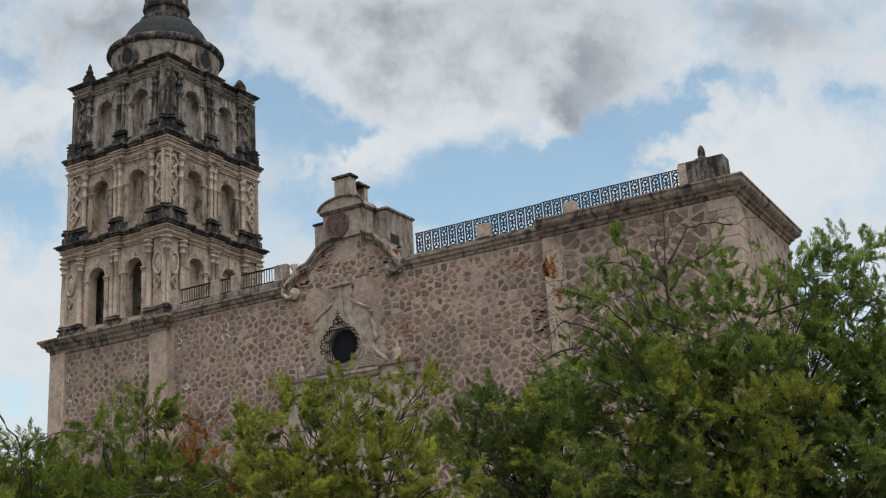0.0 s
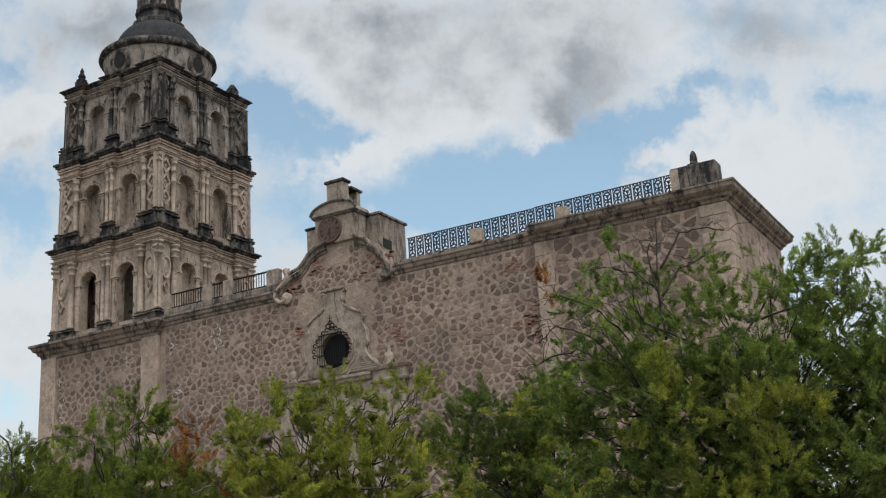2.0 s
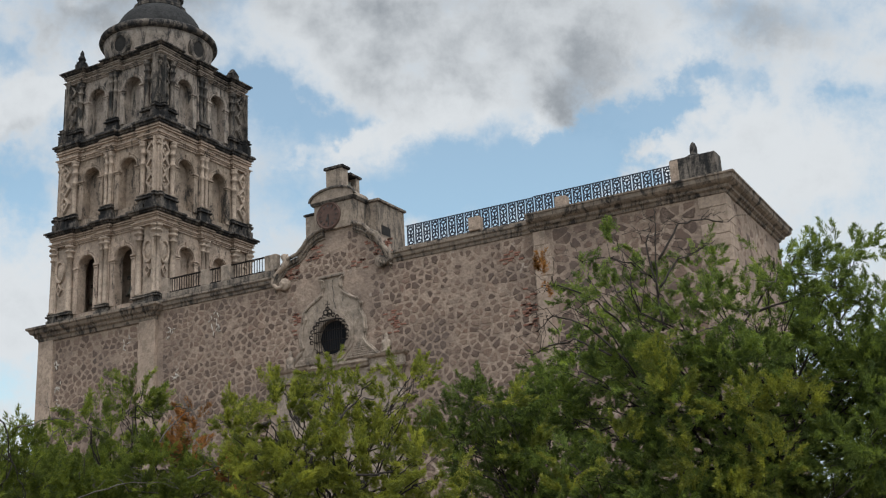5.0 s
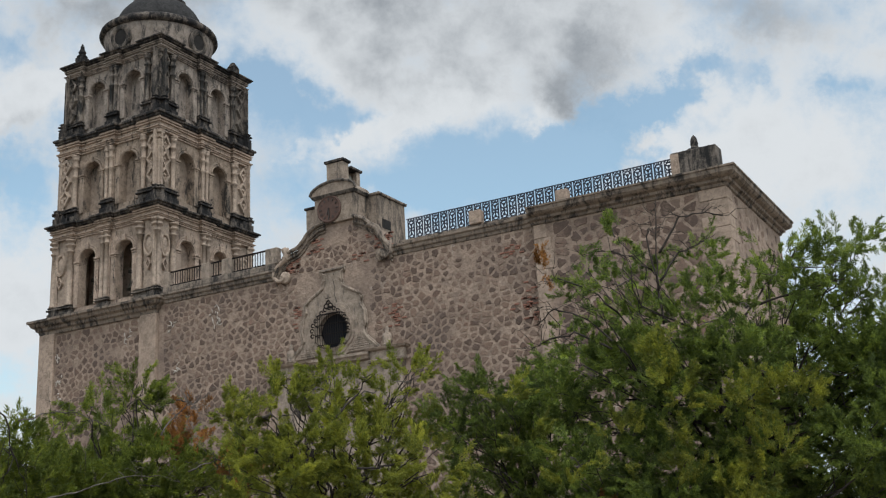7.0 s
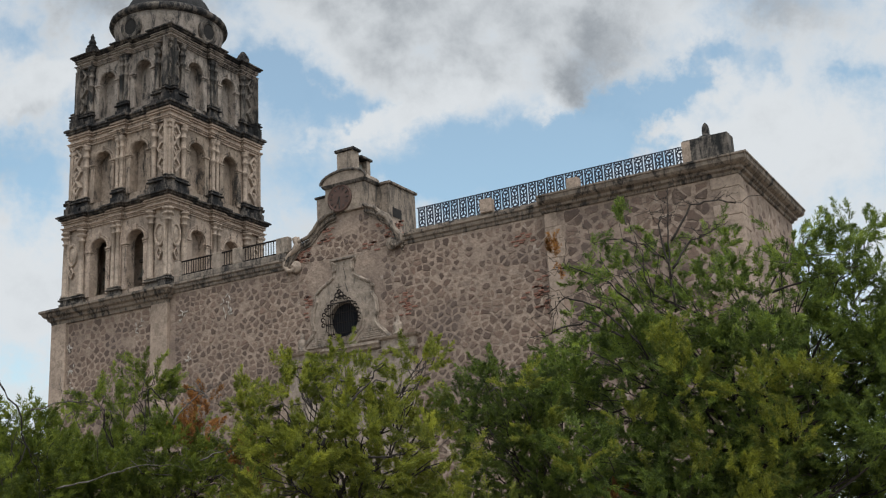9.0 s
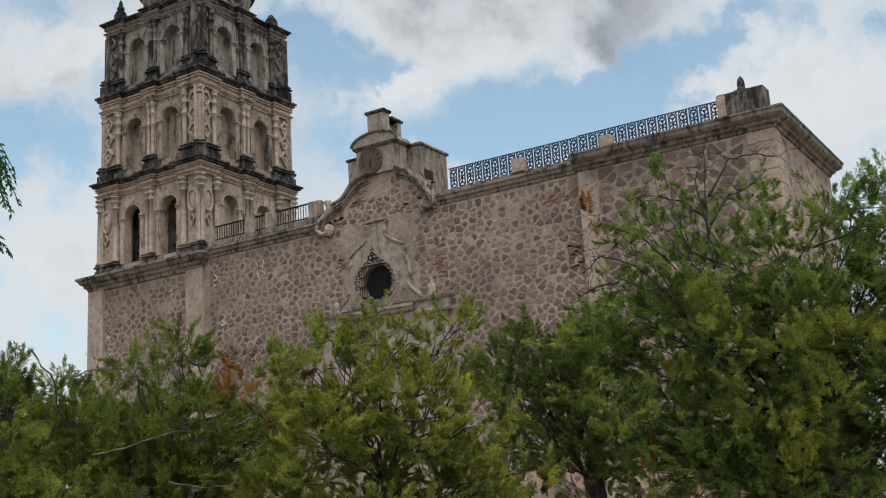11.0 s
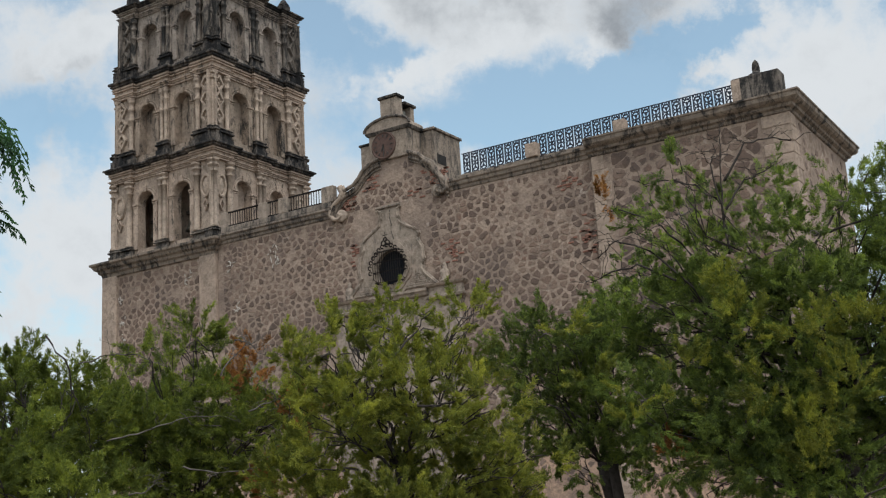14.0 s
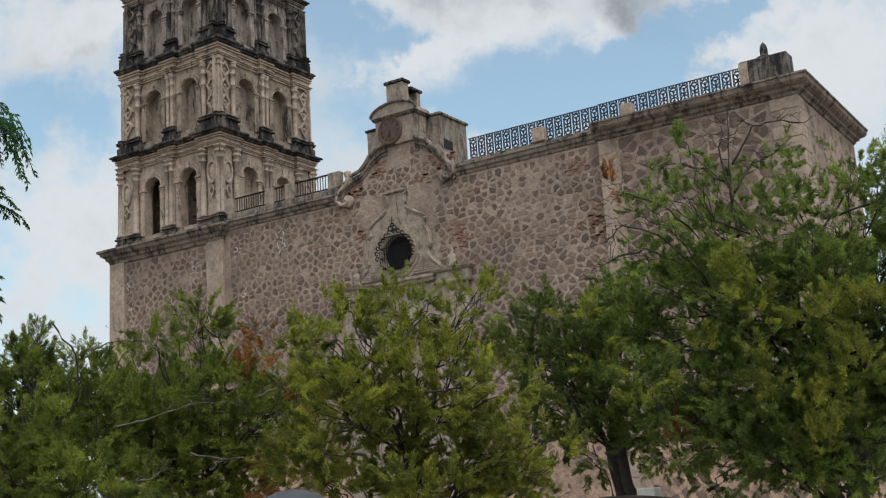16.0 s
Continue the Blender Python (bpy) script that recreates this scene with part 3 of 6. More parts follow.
# ledges above the side portal
for x0, x1, zt in ((-19.45, -17.5, 10.25), (-14.6, -13.05, 10.32)):
    bm = bmesh.new()
    sweep(bm, [(x0, 0.0), (x0, -0.2), (x1, -0.2), (x1, 0.0)], [(0, zt - 0.62), (0.10, zt - 0.58), (0.12, zt - 0.50), (0.0, zt - 0.45), (0.0, zt - 0.14), (0.12, zt - 0.10), (0.18, zt - 0.02), (0.0, zt), (-0.15, zt), (-0.15, zt - 0.62)])
    box(bm, x0 + 0.02, x1 - 0.02, -0.185, -0.004, zt - 0.6, zt - 0.02)
    part("ledge", bm, M_STUCCO, nave, "moulded stone block over the portal")
    bm = bmesh.new()
    lathe(bm, [(0.20, 0), (0.22, 0.08), (0.12, 0.14), (0.20, 0.34), (0.16, 0.50), (0.07, 0.56), (0.10, 0.66), (0.02, 0.8)], 10, ((x0 + x1) / 2, -0.12, zt))
    part("urn", bm, M_STUCCO, nave, "worn carved stone urn", True)
bm = bmesh.new()
sweep(bm, [(-17.5, 0.0), (-14.6, 0.0)], [(0, 9.9), (0.2, 9.96), (0.24, 10.05), (0.32, 10.12), (0.32, 10.22), (0.0, 10.28), (-0.1, 10.28), (-0.1, 9.9)])
part("portal_cornice", bm, M_STUCCO, nave)
bm = bmesh.new()
box(bm, -19.2, -17.7, -0.14, 0.0, 0, 9.63, 0.03)
part("portal_pilaster", bm, M_STUCCO, nave)
bm = bmesh.new()
box(bm, -14.4, -13.2, -0.14, 0.0, 0, 9.7, 0.03)
part("portal_pilaster", bm, M_STUCCO, nave)
bm = bmesh.new()
box(bm, -17.68, -14.42, -0.06, 0.0, 0, 9.9)
part("portal_panel", bm, M_STUCCO, nave)

# ---- clock gable over the wall ----
gable = thing("clock_gable", "weathered stone and brick gable carrying a round clock", "gable", (-16.3, 0, 13.95))


def gpart(name, bm, mat, parent=None, label="", smooth=False):
    bmesh.ops.translate(bm, verts=bm.verts, vec=(16.3, 0, -13.95))
    return part(name, bm, mat, parent or gable, label, smooth)


outline = [(-19.25, 13.955), (-18.98, 14.5), (-18.6, 14.9), (-18.05, 15.05), (-17.75, 15.3), (-17.55, 15.55), (-17.1, 15.8), (-16.6, 15.9), (-15.2, 15.9),
           (-14.75, 15.66), (-14.42, 15.36), (-14.1, 15.2), (-13.95, 14.8), (-13.75, 14.4), (-13.45, 13.955)]
bm = bmesh.new()
prism(bm, outline, 0.0, 0.7)
gpart("gable_wall", bm, M_MORTAR, label="rubble and mortar gable body")
left_scroll = [(-19.28, 14.0), (-19.0, 14.5), (-18.62, 14.92), (-18.05, 15.08), (-17.75, 15.34), (-17.55, 15.58), (-17.1, 15.84), (-16.7, 15.92)]
right_scroll = [(-15.25, 15.92), (-14.75, 15.70), (-14.42, 15.40), (-14.08, 15.22), (-13.92, 14.82), (-13.72, 14.42), (-13.5, 14.05)]
for line in (left_scroll, right_scroll):
    bm = bmesh.new()
    for off, r, y in ((0.03, 0.085, -0.15), (-0.10, 0.05, -0.09), (-0.21, 0.07, -0.07), (-0.34, 0.045, -0.03)):
        fine_pts = []
        for (xa, za), (xb, zb) in zip(line, line[1:]):
            for s in range(3):
                fine_pts.append((xa + (xb - xa) * s / 3, y, za + (zb - za) * s / 3 + off))
        fine_pts.append((line[-1][0], y, line[-1][1] + off))
        tube(bm, fine_pts, [r] * len(fine_pts), 8)
    gpart("scroll_moulding", bm, M_TRIM, label="curved stepped stone moulding")
LEFT_VOLUTE = [(-18.75, 15.19), (-18.64, 14.92), (-18.78, 14.65), (-19.06, 14.48), (-19.28, 14.27), (-19.33, 14.04), (-19.14, 13.82), (-18.87, 13.8), (-18.76, 13.93), (-18.91, 14.05)]
RIGHT_VOLUTE = [(-14.49, 15.43), (-14.13, 15.19), (-13.99, 14.84), (-13.75, 14.56), (-13.52, 14.33), (-13.51, 14.05), (-13.76, 13.91), (-13.97, 14.06), (-13.93, 14.21)]
for line in (LEFT_VOLUTE, RIGHT_VOLUTE):
    pts = []
    for (xa, za), (xb, zb) in zip(line, line[1:]):
        pts += [(xa + (xb - xa) * k / 3, za + (zb - za) * k / 3) for k in range(3)]
    pts.append(line[-1])
    n = len(pts)
    bm = bmesh.new()
    for shift, r, y in ((0.0, 0.10, -0.16), (0.13, 0.06, -0.12), (-0.13, 0.06, -0.12)):
        curve = [(x + shift * (1 - k / n), y, z) for k, (x, z) in enumerate(pts)]
        tube(bm, curve, [r * (1.1 - 0.45 * k / n) for k in range(n)], 8)
    gpart("volute", bm, M_CARVED if line is LEFT_VOLUTE else M_TRIM, label="pale S-shaped stone volute", smooth=True)
    cx, cz = pts[-4]
    bm = bmesh.new()
    lathe(bm, [(0.26, -0.02), (0.26, 0.14), (0.20, 0.17), (0.09, 0.18), (0.07, 0.22)], 18)
    bmesh.ops.rotate(bm, verts=bm.verts, cent=(0, 0, 0), matrix=Matrix.Rotation(radians(90), 3, "X"))
    bmesh.ops.translate(bm, verts=bm.verts, vec=(cx, 0, cz))
    gpart("volute_eye", bm, M_CARVED if line is LEFT_VOLUTE else M_TRIM, label="round eye of the volute", smooth=True)
random.seed(8)
for x, z, n in ((-18.5, 14.35, 26), (-13.98, 14.65, 20), (-17.3, 15.1, 14), (-18.9, 14.1, 8), (-14.5, 15.0, 8), (-15.1, 14.2, 6)):
    for _ in range(n):
        bx, bz = x + random.uniform(-0.42, 0.35), z + random.randint(-4, 3) * 0.085
        bm = boxed(bx, bx + random.uniform(0.16, 0.27), -0.03, 0.05, bz, bz + 0.065, 0.008)
        gpart("brick", bm, M_BRICK)
# clock block
clock = gpart("clock_block", boxed(-17.18, -15.20, -0.12, 0.85, 15.85, 17.12, 0.03), M_STREAKED, label="square stuccoed clock housing")
bm = bmesh.new()
prism(bm, [(-17.28, 17.10)] + [(-16.19 - 1.09 * math.cos(math.pi * k / 16), 17.14 + 0.46 * math.sin(math.pi * k / 16)) for k in range(17)] + [(-15.10, 17.10)], -0.20, 0.92)
gpart("pediment", bm, M_STUCCO, clock, "low arched pediment")
bm = bmesh.new()
arc = [(-16.19 - 1.14 * math.cos(math.pi * k / 16), 17.16 + 0.48 * math.sin(math.pi * k / 16)) for k in range(17)]
tube(bm, [(x, -0.22, z) for x, z in arc], [0.06] * 17, 6)
sweep(bm, [(-17.18, 0.85), (-17.18, -0.12), (-15.20, -0.12), (-15.20, 0.85)], [(0, 16.98), (0.06, 17.0), (0.10, 17.07), (0.12, 17.12), (0, 17.14)])
gpart("pediment_moulding", bm, M_GRIME, clock)
bm = bmesh.new()
lathe(bm, [(0.60, 0), (0.60, 0.05), (0.55, 0.08), (0.50, 0.05)], 40)
bmesh.ops.rotate(bm, verts=bm.verts, cent=(0, 0, 0), matrix=Matrix.Rotation(radians(90), 3, "X"))
bmesh.ops.translate(bm, verts=bm.verts, vec=(-16.42, -0.12, 16.47))
dial = gpart("clock_dial", bm, M_CLOCK, clock, "round brown weathered clock dial")
for k in range(12):
    a = 2 * math.pi * k / 12
    bm = boxed(-0.02, 0.02, -0.205, -0.16, 0.36, 0.47)
    bmesh.ops.rotate(bm, verts=bm.verts, cent=(0, 0, 0), matrix=Matrix.Rotation(a, 3, "Y"))
    bmesh.ops.translate(bm, verts=bm.verts, vec=(-16.42, 0, 16.47))
    gpart("hour_mark", bm, M_CLOCKMARK, dial)
for a, ln in ((200, 0.27), (175, 0.36)):
    bm = boxed(-0.018, 0.018, -0.215, -0.18, -0.05, ln)
    bmesh.ops.rotate(bm, verts=bm.verts, cent=(0, 0, 0), matrix=Matrix.Rotation(radians(a), 3, "Y"))
    bmesh.ops.translate(bm, verts=bm.verts, vec=(-16.42, 0, 16.47))
    gpart("clock_pointer", bm, M_CLOCKMARK, dial)
gpart("shoulder", boxed(-17.75, -17.19, 0.05, 0.8, 15.3, 16.72, 0.03), M_STUCCO)
gpart("shoulder_cap", boxed(-17.82, -17.19, 0.0, 0.86, 16.72, 16.82, 0.02), M_SOOT)
# bell cote on top
cote = gpart("bell_cote", boxed(-16.66, -15.82, 0.06, 0.50, 17.55, 18.55, 0.02), M_STUCCO, label="small stuccoed bell cote")
gpart("cote_cap", boxed(-16.74, -15.74, -0.02, 0.58, 18.55, 18.68, 0.03), M_SOOT, cote)
gpart("cote_pier", boxed(-16.6, -15.82, 1.10, 1.36, 17.3, 18.35, 0.02), M_STUCCO, cote)
gpart("cote_cap", boxed(-16.66, -15.74, 0.585, 1.44, 18.35, 18.46, 0.02), M_SOOT, cote)
gpart("cote_back", boxed(-16.6, -16.4, 0.5, 1.1, 17.3, 18.35), M_STUCCO, cote)
bm = bmesh.new()
lathe(bm, [(0.24, 0), (0.20, 0.08), (0.15, 0.25), (0.13, 0.38), (0.03, 0.44)], 16, (-16.05, 0.8, 17.72))
gpart("bell", bm, M_BELL, cote, "small dark bronze bell", True)
# stair head behind the gable
head = gpart("stair_head", boxed(-17.4, -14.62, 0.86, 2.95, 14.3, 17.02, 0.03), M_STREAKED, label="stained boxy stair head")
gpart("stair_head_cap", boxed(-17.4, -14.54, 0.80, 3.03, 17.02, 17.13, 0.02), M_TRIM, head)
# sheet on the solid stair head, its colour the shade of an opening
gpart("stair_window", boxed(-14.68, -14.60, 1.08, 1.75, 15.62, 16.02), M_OPENING_SHADE, head, "small dark sheet painted as an unlit opening")

# ---- roof edge: posts, railings, end pier ----
for x0, x1, y0, y1, z1 in ((-9.95, -9.44, -0.12, 0.20, 15.05), (-6.30, -5.82, -0.14, 0.20, 15.10)):
    post = thing("stone_post", "square tan stone post between railing panels", "post", ((x0 + x1) / 2, 0.2, 14.5), "railing posts")
    bm = boxed(x0 - post.location.x, x1 - post.location.x, y0 - 0.2, y1 - 0.2, 0.0, z1 - 14.5, 0.03)
    part("shaft", bm, M_QUOIN, post)
for x0, x1 in ((-25.62, -25.32), (-23.4, -22.95), (-22.25, -21.75), (-19.85, -19.2)):
    post = thing("stone_post", "stained stucco post on the low parapet", "post", ((x0 + x1) / 2, 0.08, 14.66), "parapet posts")
    part("shaft", boxed((x0 - x1) / 2, (x1 - x0) / 2, -0.15, 0.15, 0.0, 0.72, 0.03), M_STUCCO, post)
pier = thing("roof_pier", "stained block pier with a small stone finial at the roof corner", "pier", (-1.05, 0.3, 14.56))
part("block", boxed(-0.78, 0.86, -0.35, 0.35, 0.0, 0.98, 0.03), M_GRIME, pier)
part("block", boxed(-0.80, -0.48, -0.36, 0.36, 0.0, 0.94, 0.02), M_QUOIN, pier)
bm = bmesh.new()
lathe(bm, [(0.30, 0.98), (0.30, 1.08), (0.20, 1.12), (0.14, 1.16), (0.13, 1.22), (0.14, 1.30), (0.12, 1.46), (0.08, 1.56), (0.01, 1.64)], 14, (0.0, 0.1, 0.0))
part("finial", bm, M_SOOT, pier, "short rounded stone finial", True)


def circle_pts(x, z, r, n=14, a0=0.0, a1=2 * math.pi):
    return [(x + r * math.cos(a0 + (a1 - a0) * k / n), 0.0, z + r * math.sin(a0 + (a1 - a0) * k / n)) for k in range(n + 1)]


def ornate_unit(w, h):
    """One cast bay: two stiles, two rings with three spokes, scrolls between, and a slit before the next bay."""
    bm = bmesh.new()
    slit = 0.075
    c = (w + slit) / 2
    for x in (slit, w - 0.008):
        box(bm, x - 0.015, x + 0.015, -0.014, 0.012, 0.0, h)
    r = (w - slit) * 0.43
    for z, a0 in ((h * 0.70, 0.52), (h * 0.28, -0.52)):
        tube(bm, circle_pts(c, z, r), [0.025] * 15, 5)
        for k in range(3):
            a = 2 * math.pi * k / 3 + a0
            tube(bm, [(c, 0, z), (c + r * math.cos(a), 0, z + r * math.sin(a))], [0.022, 0.032], 4)
        tube(bm, circle_pts(c, z, r * 0.25, 8), [0.026] * 9, 4)
    for sx in (-1, 1):
        for z, q in ((0.49, 0.42), (0.06, 0.34), (0.93, 0.36)):
            tube(bm, circle_pts(c + sx * r * 0.55, h * z, r * q, 9), [0.023] * 10, 4)
    me = bpy.data.meshes.new("ornament")
    bm.to_mesh(me)
    bm.free()
    me.materials.append(M_IRON)
    return me


RAIL_H = 0.78
UNIT = ornate_unit(0.385, RAIL_H)
for x0, x1, z0 in ((-12.95, -7.3, 14.50), (-7.3, -1.85, 14.60)):
    rail = thing("iron_railing", "dark blue ornate cast iron railing along the roof edge", "railing", (x0, 0.24, z0), "roof railings")
    w = x1 - x0
    n = round(w / 0.385)
    h = (15.45 if x0 > -8 else 15.42) - z0
    part("top_rail", boxed(0, w, -0.025, 0.025, h - 0.03, h, 0.006), M_IRON, rail)
    part("bottom_rail", boxed(0, w, -0.02, 0.02, 0.02, 0.05), M_IRON, rail)
    for k in range(n):
        share("ornament", UNIT, rail, Matrix.Translation((k * w / n, 0, 0)) @ Matrix.Diagonal((w / n / 0.385, 1, h / RAIL_H, 1)))
for x0, x1, full in ((-25.3, -23.4, 1), (-22.95, -22.25, 1), (-21.75, -19.85, 1)):
    rail = thing("iron_railing", "thin rusty iron bar railing on the parapet", "railing", (x0, 0.08, 14.66), "parapet railings")
    w = x1 - x0
    part("top_rail", boxed(0, w, -0.03, 0.03, 0.67, 0.73), M_BASKET, rail)
    part("bottom_rail", boxed(0, w, -0.02, 0.02, 0.06, 0.11), M_BASKET, rail)
    bar = bpy.data.meshes.new("bar")
    bm = boxed(-0.013, 0.013, -0.013, 0.013, 0.0, 0.69)
    bm.to_mesh(bar)
    bm.free()
    bar.materials.append(M_BASKET)
    for k in range(1, int(w / 0.14)):
        share("bar", bar, rail, Matrix.Translation((k * 0.14, 0, 0)))

# ---- bell tower ----
tower = thing("bell_tower", "three-tiered baroque bell tower of pale stone blackened towards the top", "tower", (-29.63, 3.54, 0))
base = part("base", boxed(-3.60, 3.60, -3.60, 3.60, 0, 13.6), M_MORTAR, tower, "square rubble stone tower base")
for sx, sy in ((1, -1), (-1, -1), (1, 1), (-1, 1)):
    xs, ys = sorted((sx * 3.72, sx * 2.72)), sorted((sy * 3.72, sy * 2.72))
    part("corner_pilaster", boxed(*xs, *ys, 0, 13.58, 0.03), M_QUOIN, base, "smooth tan ashlar corner strip")


def square(h):
    return [(-h, -h), (h, -h), (h, h), (-h, h)]


bm = bmesh.new()
sweep(bm, square(3.6), [(-0.2, 13.5), (0.10, 13.55), (0.14, 13.70), (0.24, 13.76), (0.27, 13.88), (0.40, 13.95), (0.46, 14.08), (0.55, 14.14), (0.55, 14.24), (0.1, 14.30), (-0.6, 14.34), (-3.6, 14.34)], True)
part("cornice", bm, M_TRIM, tower, "heavy stepped grey cornice")


def ressaut_path(h, out, breaks):
    """A square outline that steps forward over the piers; breaks: (from, to) along one side."""
    side = [(-h - out, -h - out)]
    for a, b in breaks:
        side += [(a, -h - out), (a, -h), (b, -h), (b, -h - out)]
    pts = []
    for k in range(4):
        c, s = round(math.cos(k * math.pi / 2)), round(math.sin(k * math.pi / 2))
        pts += [(c * x - s * y, s * x + c * y) for x, y in side]
    return pts


def estipite(bm, u, y, z0, z1, w, kind):
    """A pier shaft: fluted half column, or the tapering and bulging kind."""
    if kind == "column":
        prof = [(w * 1.25, z0), (w * 1.25, z0 + 0.08), (w, z0 + 0.13), (w * 0.98, (z0 + z1) / 2), (w * 0.86, z1 - 0.62), (w * 1.3, z1 - 0.60), (w * 1.3, z1 - 0.55), (w * 0.85, z1 - 0.52), (w * 1.25, z1 - 0.34), (w * 1.7, z1 - 0.31), (w * 1.7, z1 - 0.24), (w * 0.95, z1 - 0.21), (w * 1.2, z1 - 0.10), (w * 1.75, z1 - 0.07), (w * 1.75, z1)]
        lathe(bm, prof, 12, (u, y, 0))
    else:
        h = z1 - z0
        steps = [(1.0, 0.0), (1.0, 0.04), (0.72, 0.07), (0.86, 0.42), (0.98, 0.56), (1.2, 0.57), (1.2, 0.60), (0.82, 0.62), (0.92, 0.76), (1.25, 0.775), (1.25, 0.80), (0.85, 0.82), (1.0, 0.90), (1.35, 0.915), (1.35, 0.945), (1.1, 0.955), (1.5, 0.98), (1.5, 1.0)]
        lathe(bm, [(w * r, z0 + h * f) for r, f in steps], 8, (u, y, 0))


def lozenge(bm, u, z, hw, hh, y, d):
    """A raised diamond frame with a small boss in its middle."""
    rings = []
    for f, e in ((1.0, 0.0), (0.96, 1.0), (0.66, 1.0), (0.60, 0.1), (0.34, 0.12), (0.12, 0.9)):
        rings.append([bm.verts.new((u + hw * f * a, y - d * e, z + hh * f * b)) for a, b in ((-1, 0), (0, -1), (1, 0), (0, 1))])
    for a, b in zip(rings, rings[1:]):
        for k in range(4):
            bm.faces.new((a[k], a[(k + 1) % 4], b[(k + 1) % 4], b[k]))
    bm.faces.new(rings[-1])
    bm.faces.new(rings[0][::-1])


def oval_boss(bm, u, z, rw, rh, y):
    """A raised oval frame with a bulging centre."""
    rings = []
    for f, d in ((1.0, 0.0), (0.95, 0.13), (0.78, 0.13), (0.70, 0.03), (0.45, 0.10), (0.15, 0.13)):
        rings.append([bm.verts.new((u + rw * f * math.cos(2 * math.pi * k / 16), y - d, z + rh * f * math.sin(2 * math.pi * k / 16))) for k in range(16)])
    for a, b in zip(rings, rings[1:]):
        for k in range(16):
            bm.faces.new((a[k], a[(k + 1) % 16], b[(k + 1) % 16], b[k]))
    bm.faces.new(rings[-1])
    bm.faces.new(rings[0][::-1])


